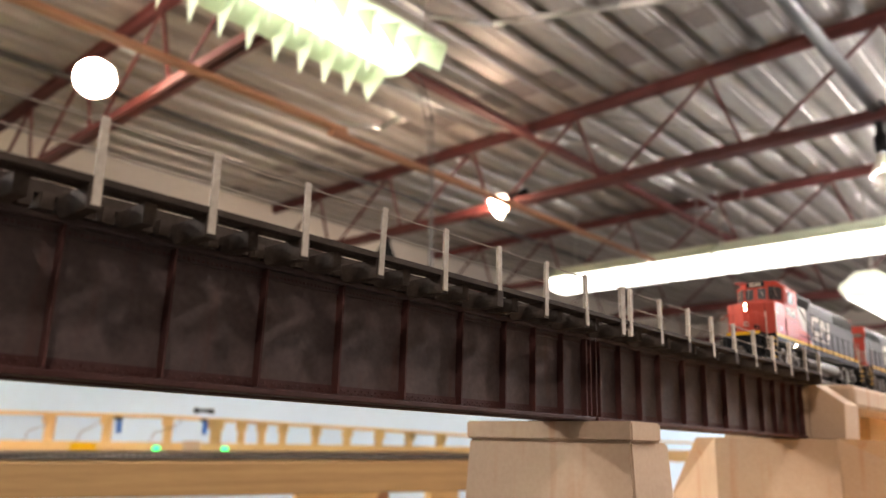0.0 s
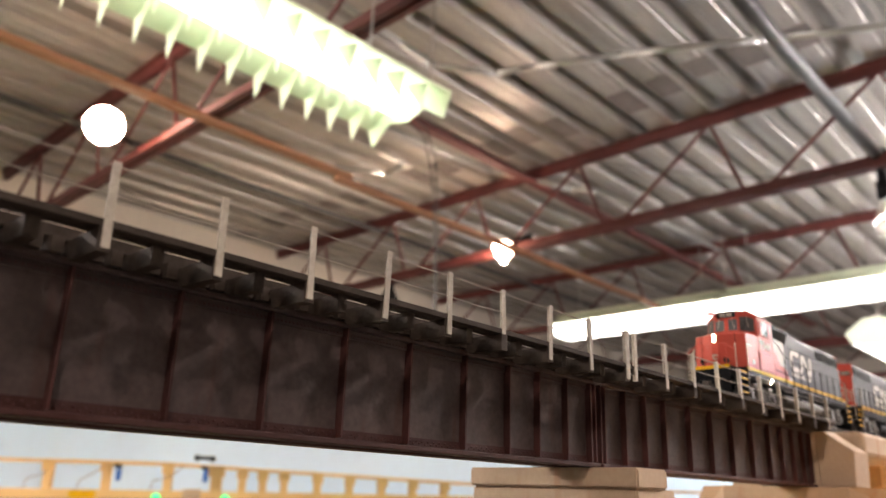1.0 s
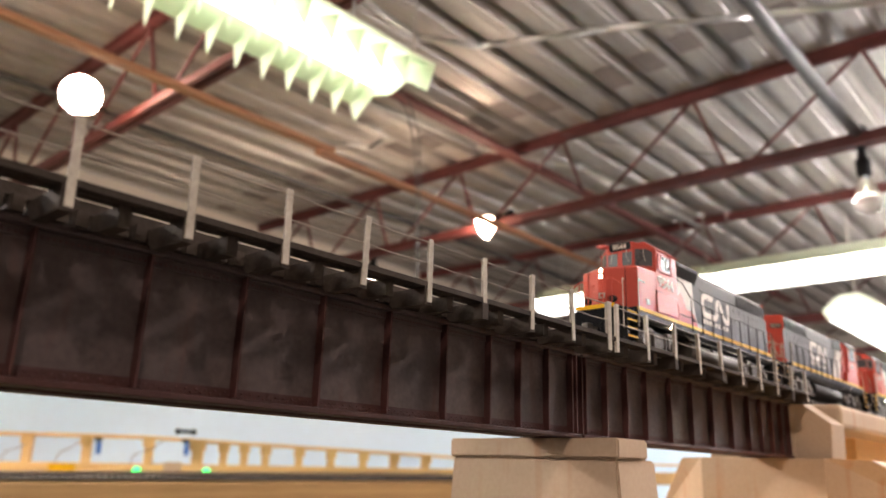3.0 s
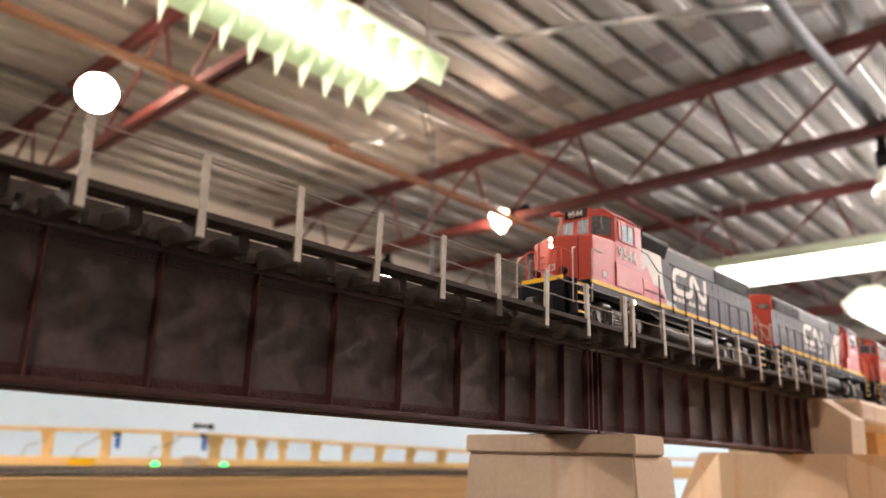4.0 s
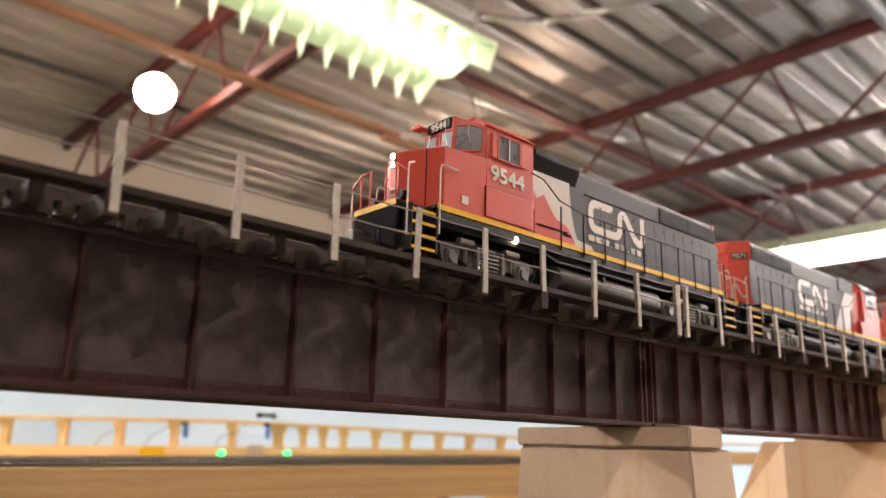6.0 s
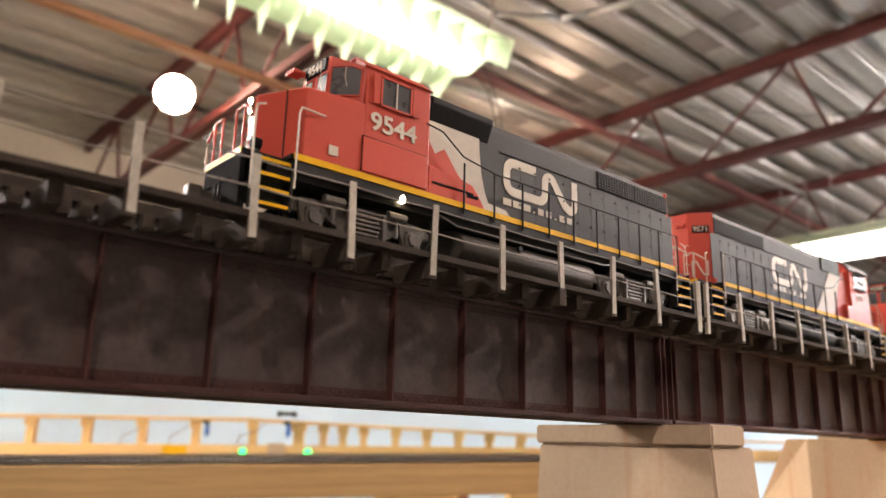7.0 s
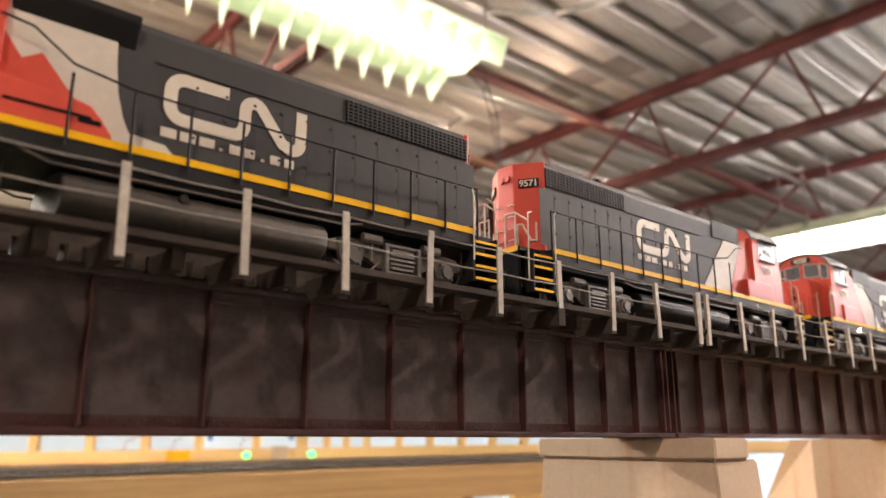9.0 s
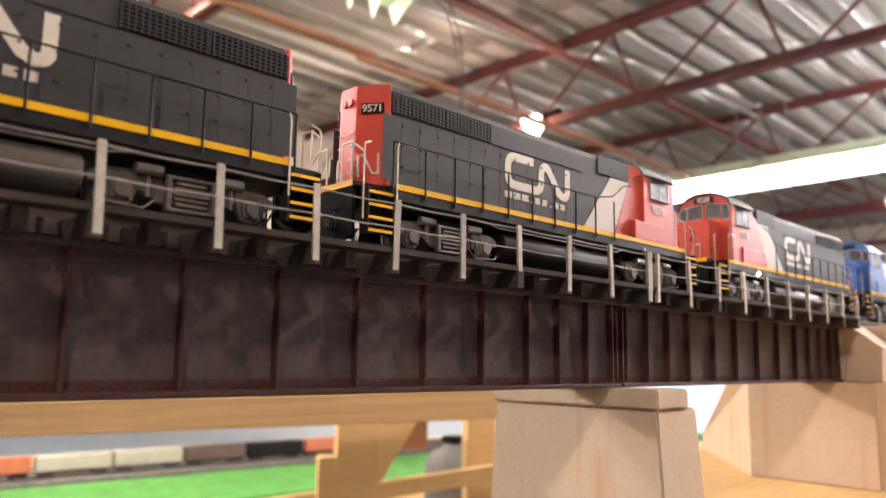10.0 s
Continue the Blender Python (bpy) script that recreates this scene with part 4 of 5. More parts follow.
def narrow_front(o, number, paint, lit):
    """Cab with a rounded dark roof behind a low narrow short hood."""
    arch = [(-0.0168, 0.0194), (-0.0168, 0.0470), (-0.0150, 0.0500), (-0.0105, 0.0528), (-0.0045, 0.0543), (0.0045, 0.0543), (0.0105, 0.0528), (0.0150, 0.0500), (0.0168, 0.0470), (0.0168, 0.0194)]
    bm = bmesh.new()
    prism(bm, arch, "x", 0.0200, 0.0440, bev=0.0003)
    part("cab", bm, paint, o, "orange-red cab" if paint == "red" else "")
    bm = bmesh.new()
    roof = arch[1:-1]
    prism(bm, [(y * 1.03, z + 0.0004) for y, z in roof] + [(y, z - 0.0004) for y, z in roof[::-1]], "x", 0.0192, 0.0448)
    part("cab_roof", bm, "hood" if paint == "red" else paint, o, "dark rounded cab roof" if paint == "red" else "")
    bm = bmesh.new()
    prism(bm, [(-0.0105, 0.0194), (-0.0105, 0.0368), (-0.0085, 0.0392), (0.0085, 0.0392), (0.0105, 0.0368), (0.0105, 0.0194)], "x", 0.0070, 0.0201, bev=0.0005)
    nose = part("short_hood", bm, paint, o, "low red short hood" if paint == "red" else "")
    for z in (0.0300, 0.0335):
        hb = bmesh.new()
        tube(hb, (0.0071, 0, z), (0.0062, 0, z), 0.0013, 14)
        part("headlight", hb, "dark", nose)
    bent(nose, "front_emblem", [(0.0068, -0.0045, 0.0215), (0.0068, -0.0045, 0.0270), (0.0068, -0.0015, 0.0270), (0.0068, 0.0020, 0.0215), (0.0068, 0.0045, 0.0215), (0.0068, 0.0045, 0.0270)], 0.0004, "cream", "cream zigzag band")
    for k in (-1, 1):
        pane = [(k * 0.0115, 0.0405), (k * 0.0158, 0.0405), (k * 0.0158, 0.0462), (k * 0.0140, 0.0480), (k * 0.0115, 0.0480)]
        mid = [(k * 0.0012, 0.0420), (k * 0.0105, 0.0415), (k * 0.0105, 0.0482), (k * 0.0012, 0.0490)]
        for pn in (pane, mid):
            bm = bmesh.new()
            prism(bm, pn, "x", 0.0197, 0.0199)
            ws = part("windscreen", bm, "glass", o, "dark windscreen pane")
            bm = bmesh.new()
            for p, q in zip(pn, pn[1:] + pn[:1]):
                tube(bm, (0.0197, p[0], p[1]), (0.0197, q[0], q[1]), 0.0002, 6)
            part("windscreen_gasket", bm, "steel", ws)
    bm = bmesh.new()
    box(bm, 0.0190, 0.0199, -0.0062, 0.0062, 0.0497, 0.0525, bev=0.0003)
    nb = part("number_board", bm, "black", o, "black number board")
    digits(nb, number, 0.0034, pose(0.01892, 0, 0.0500, 90, 0, -90))
    for s in (-1, 1):
        wdw = boxpart("side_window", "glass", o, 0.0250, 0.0385, *sorted((s * 0.0168, s * 0.0170)), 0.0385, 0.0462)
        for c in ((0.0245, 0.0250, 0.0380, 0.0467), (0.0385, 0.0390, 0.0380, 0.0467), (0.0245, 0.0390, 0.0380, 0.0385), (0.0245, 0.0390, 0.0462, 0.0467), (0.0315, 0.0319, 0.0385, 0.0462)):
            boxpart("window_frame", "steel", wdw, c[0], c[1], *sorted((s * 0.0167, s * 0.0172)), c[2], c[3])
        boxpart("arm_rest", "dark", wdw, 0.0250, 0.0385, *sorted((s * 0.0168, s * 0.0180)), 0.0376, 0.0380)
        boxpart("sun_shade", "hood", wdw, 0.0245, 0.0390, *sorted((s * 0.0168, s * 0.0192)), 0.0468, 0.0472)
        digits(o, number, 0.0048, pose(0.0330, s * 0.0170, 0.0320, 90, 0, 0 if s < 0 else 180))
        bent(o, "cab_ladder_rail", [(0.0188, s * 0.0165, 0.0200), (0.0188, s * 0.0165, 0.0360)], 0.0003, "cream")


def locomotive(number, paint, hoodpaint, label, lit, emblem_x=0.0872, wide=True):
    """Road switcher with a wide or a short narrow nose. Local x runs from the nose end to the tail, z from the rail head."""
    o = tagged(new("model_locomotive"), label, "locomotive", group="train locomotives")
    hw, pw = 0.0145, 0.0180
    # frame and stripe
    bm = bmesh.new()
    box(bm, 0.006, L - 0.006, -0.0165, 0.0165, 0.0135, 0.0178)
    part("frame", bm, "dark", o)
    bm = bmesh.new()
    box(bm, 0.0115, L - 0.0115, -pw, pw, 0.0182, 0.0194, bev=0.0002)
    box(bm, 0.0010, 0.0115, -0.0120, 0.0120, 0.0182, 0.0194)
    box(bm, L - 0.0115, L, -0.0130, 0.0130, 0.0182, 0.0194)
    part("walkway", bm, "dark", o)
    for s in (-1, 1):
        ya, yb = sorted((s * pw, s * (pw + 0.00025)))
        boxpart("sill_stripe", "yellow", o, 0.0122, L - 0.0115, ya, yb, 0.0180, 0.0197, label="yellow sill stripe")
        boxpart("side_sill", "dark", o, 0.0125, L - 0.0120, *sorted((s * (pw - 0.001), s * pw)), 0.0150, 0.0179)
    # ends: pilot, steps, coupler, hoses
    for x, d in ((0.0010, 1), (L, -1)):
        xa, xb = sorted((x, x + d * 0.0012))
        boxpart("end_stripe", "yellow", o, *sorted((x, x - d * 0.0002)), -0.0120, 0.0120, 0.0180, 0.0197)
        bm = bmesh.new()
        prism(bm, [(-0.0120, 0.0178), (0.0120, 0.0178), (0.0120, 0.0040), (0.0070, 0.0032), (-0.0070, 0.0032), (-0.0120, 0.0040)], "x", xa, xb)
        part("pilot", bm, "soot", o)
        bm = bmesh.new()
        box(bm, *sorted((x - d * 0.0068, x + d * 0.004)), -0.0012, 0.0012, 0.0070, 0.0095)
        box(bm, *sorted((x - d * 0.0085, x - d * 0.0050)), -0.0022, 0.0022, 0.0062, 0.0105, bev=0.0005)
        part("coupler", bm, "truck", o, "dusty knuckle coupler")
        for y in (-0.0075, -0.005, 0.005, 0.0075):
            bent(o, "air_hose", [(x - d * 0.0005, y, 0.0125), (x - d * 0.003, y, 0.0105), (x - d * 0.003, y * 1.05, 0.0060)], 0.00035, "black")
        for s in (-1, 1):
            for k in range(4):
                z = 0.0055 + k * 0.0036
                bm = bmesh.new()
                box(bm, *sorted((x + d * 0.0022, x + d * 0.0108)), *sorted((s * 0.0135, s * 0.0176)), z - 0.0003, z)
                st = part("step", bm, "dark", o)
                bm = bmesh.new()
                box(bm, *sorted((x + d * 0.0022, x + d * 0.0108)), *sorted((s * 0.0176, s * 0.0179)), z - 0.0005, z + 0.0003)
                part("step_edge", bm, "yellow", st, "yellow step edge")
            for px in (0.0018, 0.0112):
                boxpart("step_side", "dark", o, *sorted((x + d * px, x + d * (px + 0.0005))), *sorted((s * 0.0135, s * 0.0178)), 0.0045, 0.0180)
            c = "cream"
            bent(o, "grab_rail", [(x + d * 0.0012, s * 0.0162, 0.0085), (x + d * 0.0012, s * 0.0162, 0.0270), (x + d * 0.0016, s * 0.0158, 0.0300), (x + d * 0.0040, s * 0.0152, 0.0310)], 0.00027, c, "pale grab rail")
            bent(o, "grab_rail", [(x + d * 0.0118, s * 0.0184, 0.0105), (x + d * 0.0118, s * 0.0184, 0.0300), (x + d * 0.0124, s * 0.0184, 0.0318), (x + d * 0.0195, s * 0.0178, 0.0318)], 0.00027, c, "pale grab rail")
            bent(o, "end_rail", [(x + d * 0.0012, s * 0.0160, 0.0275), (x + d * 0.0008, s * 0.0100, 0.0310), (x + d * 0.0008, s * 0.0045, 0.0310), (x + d * 0.0008, s * 0.0045, 0.0195)], 0.00034, paint if d > 0 else "cream")
            bent(o, "end_rail", [(x + d * 0.0008, s * 0.0100, 0.0195), (x + d * 0.0008, s * 0.0100, 0.0310)], 0.00034, paint if d > 0 else "cream")
    # hood
    bm = bmesh.new()
    prism(bm, [(-hw, 0.0194), (-hw, 0.0505), (-hw + 0.0016, 0.0530), (hw - 0.0016, 0.0530), (hw, 0.0505), (hw, 0.0194)], "x", 0.0550, L - 0.0118, bev=0.0004)
    part("long_hood", bm, hoodpaint, o, "dark enamel long hood")
    bm = bmesh.new()
    prism(bm, [(L - 0.0119, -hw - 0.00005), (L - 0.0108, -hw - 0.00005), (L - 0.0052, -0.0045), (L - 0.0052, 0.0045), (L - 0.0108, hw + 0.00005), (L - 0.0119, hw + 0.00005)], "z", 0.0194, 0.0528, bev=0.0005)
    part("hood_end", bm, paint, o, "orange-red chamfered hood end" if paint == "red" else "")
    for y in (-0.0016, 0.0016):
        bm = bmesh.new()
        tube(bm, (L - 0.0054, y, 0.0475), (L - 0.0044, y, 0.0475), 0.0013, 14)
        part("rear_light", bm, paint, o)
    for y in (-0.0032, 0.0032):
        for z in (0.0235, 0.0275, 0.0315, 0.0355):
            bent(o, "grab_iron", [(L - 0.0053, y - 0.0013, z), (L - 0.0044, y - 0.0013, z), (L - 0.0044, y + 0.0013, z), (L - 0.0053, y + 0.0013, z)], 0.00018, "cream")
    for s in (-1, 1):
        fm = pose(L - 0.0079, s * 0.0098, 0.0412, 0, 0, s * 36)
        bm = bmesh.new()
        box(bm, -0.0001, 0.0004, -0.0042, 0.0042, 0.0, 0.0030, bev=0.0002)
        part("end_number_board", bm, "black", o, "black number board", at=fm)
        digits(o, number, 0.0031, pose(L - 0.0079 + 0.00042, s * (0.0098 + 0.0003), 0.0415, 90, 0, 90 + s * 36))
        if paint == "red":
            d = Vector((-0.0056, s * 0.0100, 0)).normalized()
            base = Vector((L - 0.0052, s * 0.0045, 0)) + Vector((0.0002, s * 0.0002, 0))
            bent(o, "end_emblem", [tuple(base + d * u + Vector((0, 0, z))) for u, z in ((0.0012, 0.0222), (0.0012, 0.0285), (0.0030, 0.0285), (0.0062, 0.0230), (0.0082, 0.0230), (0.0082, 0.0290))], 0.00042, "cream", "cream zigzag band")
        # doors, latches, grilles
        y = s * hw
        for x in [0.0880 + 0.0072 * i for i in range(13)]:
            boxpart("hood_door", hoodpaint, o, x, x + 0.0070, *sorted((y, y + s * 0.00006)), 0.0215, 0.0425)
        for x in [0.0946 + 0.0072 * i for i in range(12)]:
            for z in (0.0262, 0.0330, 0.0395):
                boxpart("door_latch", hoodpaint, o, x - 0.00032, x + 0.00032, *sorted((y, y + s * 0.0005)), z, z + 0.0006)
        bm = bmesh.new()
        box(bm, 0.0855, 0.1345, *sorted((y, y + s * 0.0004)), 0.0432, 0.0437)
        part("seam", bm, hoodpaint, o)
        for xa, xb in ((0.1350, 0.1565), (0.1570, 0.1785)):
            g = boxpart("radiator_grille", "soot" if wide else "dark", o, xa, xb, *sorted((y, y + s * 0.0003)), 0.0434, 0.0504)
            n = 14
            for k in range(n):
                x = xa + 0.0006 + (xb - xa - 0.0012) * k / (n - 1)
                boxpart("grille_bar", hoodpaint, g, x - 0.0002, x + 0.0002, *sorted((y + s * 0.0003, y + s * 0.0006)), 0.0436, 0.0502)
            for k in range(6):
                z = 0.0441 + 0.0011 * k
                boxpart("grille_bar", hoodpaint, g, xa, xb, *sorted((y + s * 0.0003, y + s * 0.0005)), z - 0.00015, z + 0.00015)
        # cream flash and red foot behind the cab
        bm = bmesh.new()
        if wide:
            prism(bm, [(0.0555, 0.0475), (0.0764, 0.0475), (0.0768, 0.0400), (0.0776, 0.0330), (0.0792, 0.0268), (0.0806, 0.0236), (0.0885, 0.0228), (0.0915, 0.0198), (0.0780, 0.0198), (0.0768, 0.0225), (0.0555, 0.0240)], "y", *sorted((y - s * 0.0001, y + s * 0.0003)))
        else:
            prism(bm, [(0.0515, 0.0465), (0.0650, 0.0452), (0.0845, 0.0198), (0.0640, 0.0198)], "y", *sorted((y - s * 0.0001, y + s * 0.0003)))
        part("flash", bm, "cream", o, "cream flash behind the cab")
        bm = bmesh.new()
        if wide:
            prism(bm, [(0.0552, 0.0260), (0.0552, 0.0400), (0.0590, 0.0345), (0.0625, 0.0370), (0.0672, 0.0310), (0.0712, 0.0262)], "y", *sorted((y - s * 0.0001, y + s * 0.0004)))
        else:
            prism(bm, [(0.0440, 0.0198), (0.0440, 0.0500), (0.0515, 0.0468), (0.0635, 0.0198)], "y", *sorted((y - s * 0.0001, y + s * 0.0004)))
        part("flash_foot", bm, paint, o, "red foot of the flash")
        if wide:
            bm = bmesh.new()
            prism(bm, [(0.0553, 0.0197), (0.0770, 0.0197), (0.0768, 0.0210), (0.0752, 0.0222), (0.0745, 0.0240), (0.0722, 0.0262), (0.0680, 0.0270), (0.0553, 0.0282)], "y", *sorted((s * 0.0146, s * 0.0172)), bev=0.0003)
            bb_ = part("battery_box", bm, paint, o, "orange-red equipment box behind the cab")
            boxpart("box_slot", "soot", bb_, 0.0565, 0.0725, *sorted((s * 0.0172, s * 0.0174)), 0.0232, 0.0238)
            boxpart("box_slot", "soot", bb_, 0.0700, 0.0745, *sorted((s * 0.0172, s * 0.0174)), 0.0222, 0.0232)
        else:
            boxpart("battery_box", paint, o, 0.0300, 0.0520, *sorted((s * 0.0146, s * 0.0176)), 0.0197, 0.0275, bev=0.0004)
            g = boxpart("intake_grille", "dark", o, 0.0525, 0.0745, *sorted((y, y + s * 0.0005)), 0.0425, 0.0500, bev=0.0002)
        emblem(o, y + s * 0.00014, s > 0, emblem_x)
        # handrail
        xs = [0.0680 + 0.0124 * k for k in range(10)]
        for x in xs:
            bent(o, "stanchion", [(x, s * 0.0184, 0.0165), (x, s * 0.0184, 0.0318)], 0.00034, "dark")
        pts = [(0.0540, s * 0.0172, 0.0405), (0.0600, s * 0.0176, 0.0395), (0.0680, s * 0.0178, 0.0340)] + [(x, s * 0.0184, 0.0318) for x in xs[1:]] + [(L - 0.0118, s * 0.0184, 0.0318)]
        bent(o, "handrail", pts, 0.00028, "dark")
        # cab side window, armrest, numbers, vents
        if wide:
            wdw = boxpart("side_window", "glass", o, 0.0379, 0.0476, *sorted((s * 0.0174, s * 0.0176)), 0.0409, 0.0486)
            for c in ((0.0373, 0.0379, 0.0403, 0.0492), (0.0476, 0.0482, 0.0403, 0.0492), (0.0373, 0.0482, 0.0403, 0.0409), (0.0373, 0.0482, 0.0486, 0.0492), (0.0426, 0.0430, 0.0409, 0.0486)):
                boxpart("window_frame", "cream" if c[1] - c[0] < 0.0005 else paint, wdw, c[0], c[1], *sorted((s * 0.0173, s * 0.0179)), c[2], c[3])
            for c in ((0.0350, 0.0371), (0.0485, 0.0506)):
                boxpart("wind_deflector", paint, o, c[0], c[1], *sorted((s * 0.0174, s * 0.0178)), 0.0406, 0.0490)
            boxpart("cab_panel", paint, o, 0.0324, 0.0541, *sorted((s * 0.0172, s * 0.0177)), 0.0205, 0.0302, bev=0.0002)
            for c in ((0.0322, 0.0543, 0.0302, 0.0304), (0.0322, 0.0324, 0.0205, 0.0302)):
                boxpart("panel_gap", "soot", o, c[0], c[1], *sorted((s * 0.0172, s * 0.0175)), c[2], c[3])
            boxpart("builder_plate", "cream", o, 0.0222, 0.0250, *sorted((s * 0.0172, s * 0.0175)), 0.0222, 0.0248)
            digits(o, number, 0.0071, pose(0.0424, s * 0.0174, 0.0330, 90, 0, 0 if s < 0 else 180), stretch=1.12)
        gl_ = bmesh.new()
        bmesh.ops.create_uvsphere(gl_, u_segments=10, v_segments=8, radius=0.0012, matrix=Matrix.Translation((0.046, s * 0.0172, 0.0158)))
        part("ground_light", gl_, "headlight" if lit else "cream", o, "small lit ground light", smooth=True)
    (wide_front if wide else narrow_front)(o, number, paint, lit)
    if wide:
        bm = bmesh.new()
        prism(bm, [(-0.0142, 0.0418), (-0.0174, 0.0478), (-0.0174, 0.0496), (-0.0105, 0.0525), (0.0105, 0.0525), (0.0174, 0.0496), (0.0174, 0.0478), (0.0142, 0.0418)], "x", 0.0560, 0.0805, bev=0.0004)
        part("intake_housing", bm, "dark", o, "black overhanging air intake housing")
    for x in (0.104, 0.143, 0.157, 0.171):
        bm = bmesh.new()
        lathe(bm, [(0.0062, 0.0529), (0.0062, 0.0542), (0.0055, 0.0546), (0.001, 0.0546)], 18, Matrix.Translation((x, 0, 0)))
        part("roof_fan", bm, "dark", o)
    bm = bmesh.new()
    box(bm, 0.118, 0.126, -0.004, 0.004, 0.0529, 0.0556, bev=0.0006)
    part("exhaust_stack", bm, "dark", o)
    # tank and air reservoirs
    bm = bmesh.new()
    ring = []
    for k in range(28):
        a = 2 * math.pi * k / 28
        c, q = math.cos(a), math.sin(a)
        ring.append((0.0168 * math.copysign(abs(c) ** 0.75, c), 0.0080 + 0.0055 * math.copysign(abs(q) ** 0.75, q)))
    prism(bm, ring, "x", 0.0690, 0.1300, bev=0.0005)
    tk = part("fuel_tank", bm, "tank" if number != "9571" else "dark", o, "dusty round-sided fuel tank")
    for f in tk.data.polygons:
        f.use_smooth = abs(f.normal.x) < 0.5
    for s in (-1, 1):
        bm = bmesh.new()
        tube(bm, (0.0700, s * 0.0135, 0.0142), (0.1280, s * 0.0135, 0.0146), 0.0016, 12)
        part("air_reservoir", bm, "dark", o, smooth=True)
        bm = bmesh.new()
        tube(bm, (0.093, s * 0.0160, 0.0108), (0.093, s * 0.0172, 0.0108), 0.0010, 10)
        part("fuel_gauge", bm, "dark", tk)
    # trucks
    for xc in (0.0360, 0.1540):
        t = new("truck")
        t.parent = o
        t.matrix_basis = pose(xc, 0, 0)
        for s in (-1, 1):
            bm = bmesh.new()
            prism(bm, [(-0.0225, 0.0090), (-0.0190, 0.0105), (-0.0085, 0.0112), (-0.0060, 0.0090), (0.0060, 0.0090), (0.0085, 0.0112), (0.0190, 0.0105), (0.0225, 0.0090), (0.0225, 0.0070), (0.0185, 0.0066), (0.0120, 0.0072), (0.0070, 0.0040), (-0.0070, 0.0040), (-0.0120, 0.0072), (-0.0185, 0.0066), (-0.0225, 0.0070)], "y", *sorted((s * 0.0118, s * 0.0136)), bev=0.0004)
            part("side_frame", bm, "truck", t, "dusty cast side frame")
            for x in (-0.0157, 0.0157):
                bm = bmesh.new()
                prism(bm, [(x - 0.0046, 0.0100), (x + 0.0046, 0.0100), (x + 0.0038, 0.0064), (x + 0.0026, 0.0030), (x + 0.0012, 0.0024), (x - 0.0012, 0.0024), (x - 0.0026, 0.0030), (x - 0.0038, 0.0064)], "y", *sorted((s * 0.0126, s * 0.0144)), bev=0.0004)
                box(bm, x - 0.0024, x + 0.0024, *sorted((s * 0.0140, s * 0.0152)), 0.0036, 0.0080, bev=0.0004)
                tube(bm, (x, s * 0.0148, 0.0058), (x, s * 0.0162, 0.0058), 0.0018, 12)
                for a in range(4):
                    dx, dz = 0.0019 * (1 if a % 2 else -1), 0.0019 * (1 if a > 1 else -1)
                    tube(bm, (x + dx, s * 0.0150, 0.0058 + dz), (x + dx, s * 0.0157, 0.0058 + dz), 0.0004, 6)
                part("journal_box", bm, "truck", t)
            bm = bmesh.new()
            for x in (-0.0054, 0.0054):
                box(bm, x - 0.0006, x + 0.0006, *sorted((s * 0.0140, s * 0.0162)), 0.0026, 0.0104, bev=0.0002)
            box(bm, -0.0060, 0.0060, *sorted((s * 0.0138, s * 0.0160)), 0.0024, 0.0032, bev=0.0002)
            box(bm, -0.0060, 0.0060, *sorted((s * 0.0138, s * 0.0158)), 0.0098, 0.0106, bev=0.0002)
            part("swing_hanger", bm, "truck", t)
            for k in range(5):
                h = 0.0046 - 0.0005 * abs(k - 2)
                bm = bmesh.new()
                box(bm, -h, h, *sorted((s * 0.0142, s * 0.0158)), 0.0038 + k * 0.0012, 0.0045 + k * 0.0012, bev=0.00015)
                part("spring_leaf", bm, "truck", t)
            bent(t, "brake_pipe", [(-0.0215, s * 0.0146, 0.0040), (-0.0195, s * 0.0156, 0.0026), (-0.0110, s * 0.0156, 0.0022), (-0.0075, s * 0.0150, 0.0050)], 0.00028, "truck")
            bent(t, "sand_pipe", [(0.0222, s * 0.0140, 0.0125), (0.0226, s * 0.0140, 0.0070), (0.0205, s * 0.0120, 0.0020)], 0.0003, "dark")
            bm = bmesh.new()
            for x in (-0.0100, 0.0100):
                tube(bm, (x - 0.003, s * 0.0150, 0.0110), (x + 0.003, s * 0.0150, 0.0110), 0.0014, 10)
                tube(bm, (x, s * 0.0150, 0.0110), (x, s * 0.0150, 0.0050), 0.0005, 6)
            part("brake_cylinder", bm, "truck", t)
        boxpart("bolster", "dark", t, -0.012, 0.012, -0.0110, 0.0110, 0.0060, 0.0130)
        for x in (-0.0157, 0.0157):
            bm = bmesh.new()
            tube(bm, (0, -0.0100, 0), (0, 0.0100, 0), 0.0012, 8)
            for s in (-1, 1):
                tube(bm, (0, s * 0.0074, 0), (0, s * 0.0100, 0), 0.0056, 24)
                tube(bm, (0, s * 0.0066, 0), (0, s * 0.0074, 0), 0.0061, 24)
                for k in range(5):
                    a = k * 2 * math.pi / 5
                    tube(bm, (0.003 * math.cos(a), s * 0.0100, 0.003 * math.sin(a)), (0.003 * math.cos(a), s * 0.0103, 0.003 * math.sin(a)), 0.0008, 6)
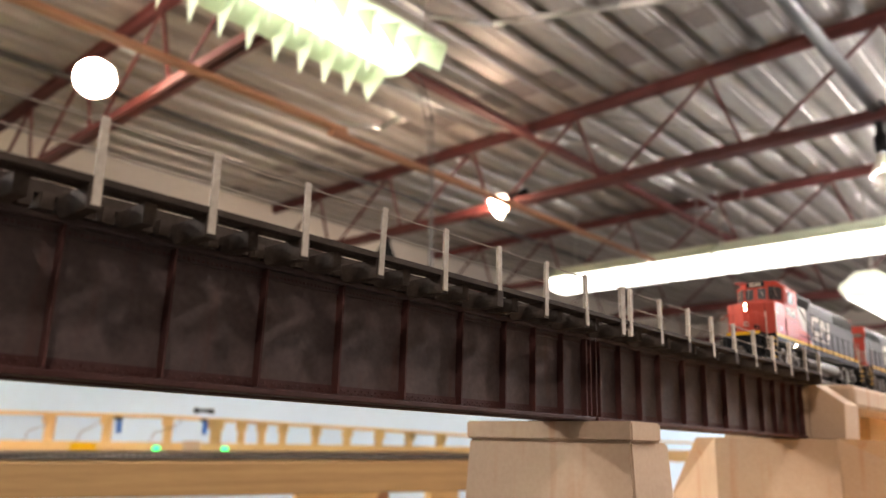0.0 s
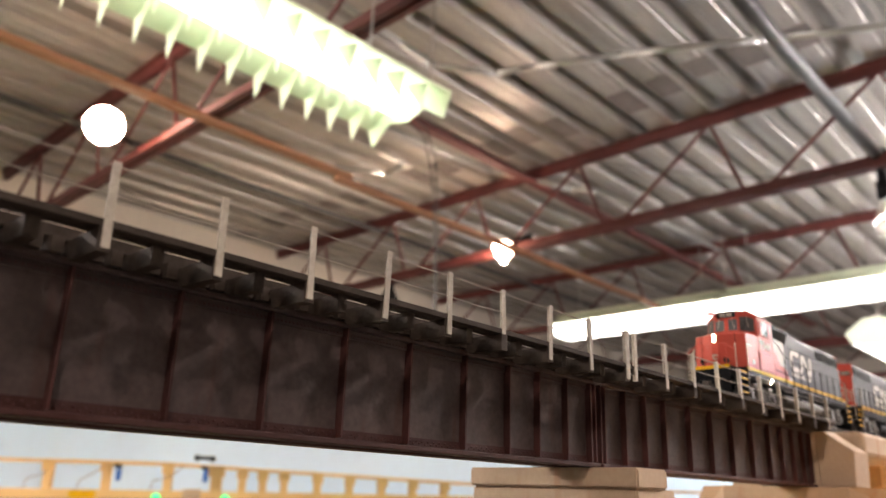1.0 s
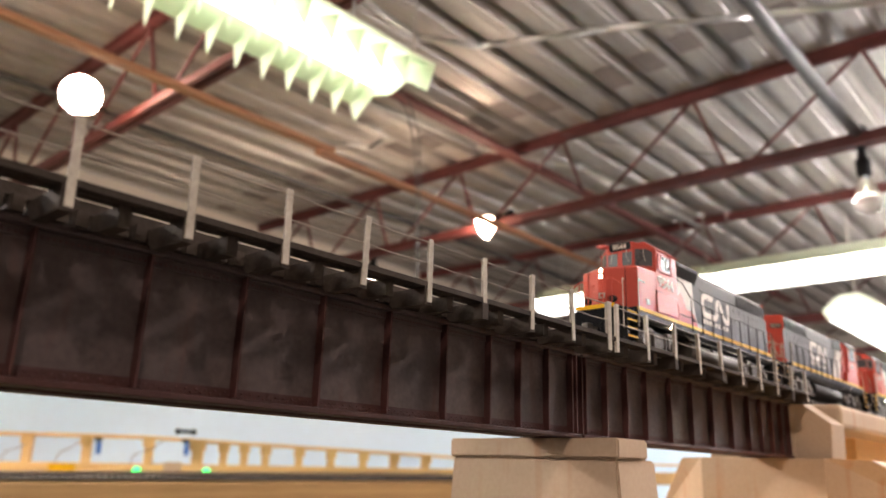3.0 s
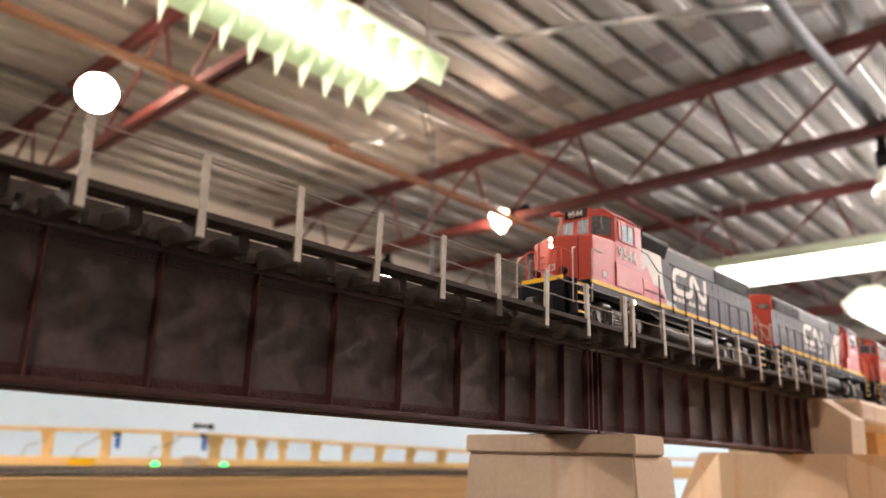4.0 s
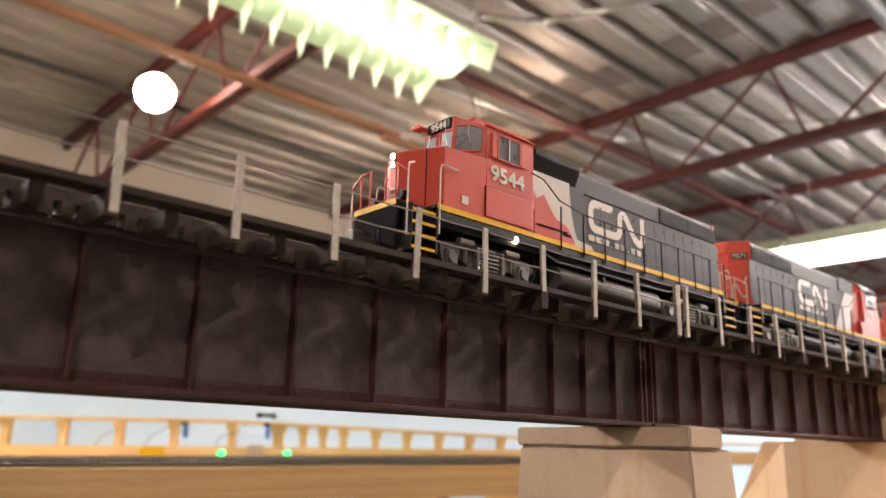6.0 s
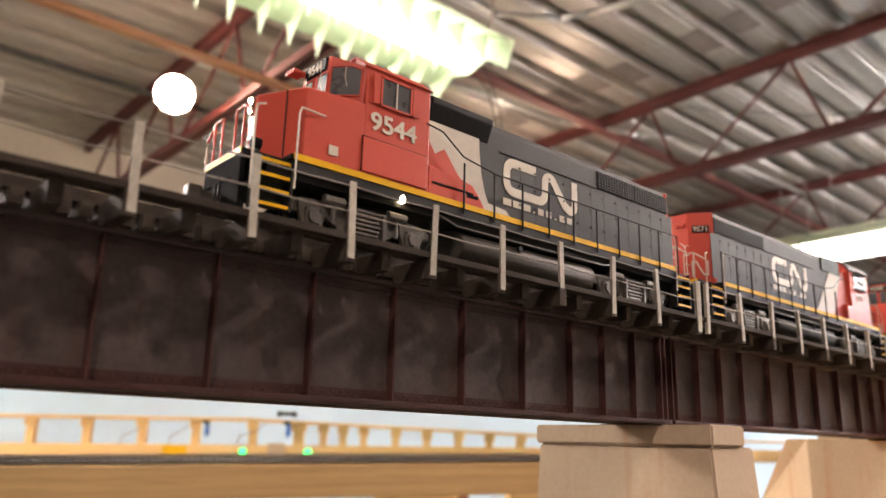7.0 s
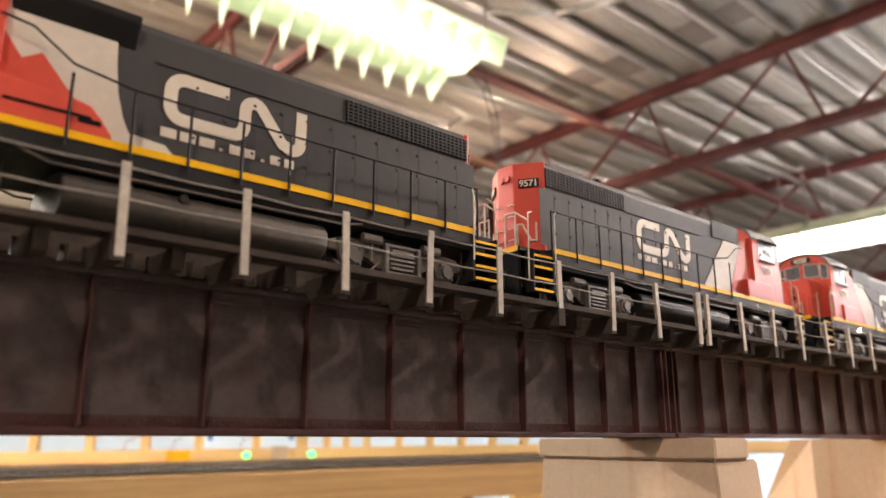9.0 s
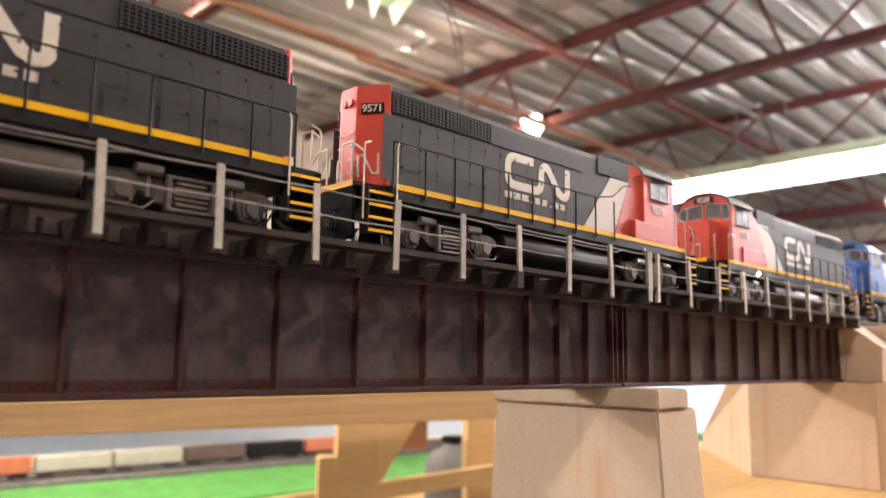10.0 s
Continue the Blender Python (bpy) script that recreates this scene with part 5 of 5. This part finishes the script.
            w = part("wheelset", bm, "tyre", t, "blackened wheelset with bright treads")
            w.data.materials.append(M["steel"])
            for f in w.data.polygons:
                f.material_index = int(abs(f.normal.y) < 0.5 and f.center.xz.length > 0.005)
            w.matrix_basis = pose(x, 0, 0.0056)
            AXLES.append((w, x))
    # uncoupling lever, pipes along the frame
    for s in (-1, 1):
        bent(o, "sill_pipe", [(0.060, s * 0.0170, 0.0145), (0.066, s * 0.0172, 0.0125), (0.134, s * 0.0172, 0.0128), (0.140, s * 0.0168, 0.0140)], 0.0003, "truck")
    for c in o.children_recursive:
        m = c.matrix_basis.copy()
        m.translation.y *= WIDE
        c.matrix_basis = m
        if not c.name.startswith("road_number") and c.type == "MESH":
            c.data.transform(Matrix.Diagonal((1, WIDE, 1, 1)))
            if c.name.split(".")[0] in HOOD_PARTS:
                c.data.transform(Matrix.Translation((0, 0, 0.0194)) @ Matrix.Diagonal((1, 1, HOOD_Z, 1)) @ Matrix.Translation((0, 0, -0.0194)))
    return o


TRAIN = []


def train():
    TRAIN.append((locomotive("9544", "red", "hood", "orange-red and dark grey model diesel locomotive with lit headlights", 1), 0.0, 0))
    TRAIN.append((locomotive("9571", "red", "hood", "orange-red and dark grey model diesel locomotive running tail first", 0, 0.0925, wide=False), 0.392, 180))
    TRAIN.append((locomotive("4228", "red", "hood", "orange-red and grey model diesel locomotive, third in line, ground light lit", 1, wide=False), 0.408, 0))
    TRAIN.append((locomotive("", "blue", "blue", "blue model diesel locomotive at the end of the line", 0, wide=False), 0.614, 0))


# nose position of the leading engine along the track
NOSE = [(0.0, 0.382), (2.5, 0.257), (4.5, 0.156), (5.5, 0.104), (7.5, -0.0006), (10.0, -0.1312)]


def motions():
    for loco, off, turn in TRAIN:
        walk(loco, [(t, pose(x + off, YC, RZ, 0, 0, turn)) for t, x in NOSE])
    for n, (w, x) in enumerate(AXLES):
        s = 1 if 4 <= n < 8 else -1
        walk(w, [(i * 0.1, pose(x, 0, 0.0056, 0, s * i * 52.0, 0)) for i in range(101)])


train()
motions()
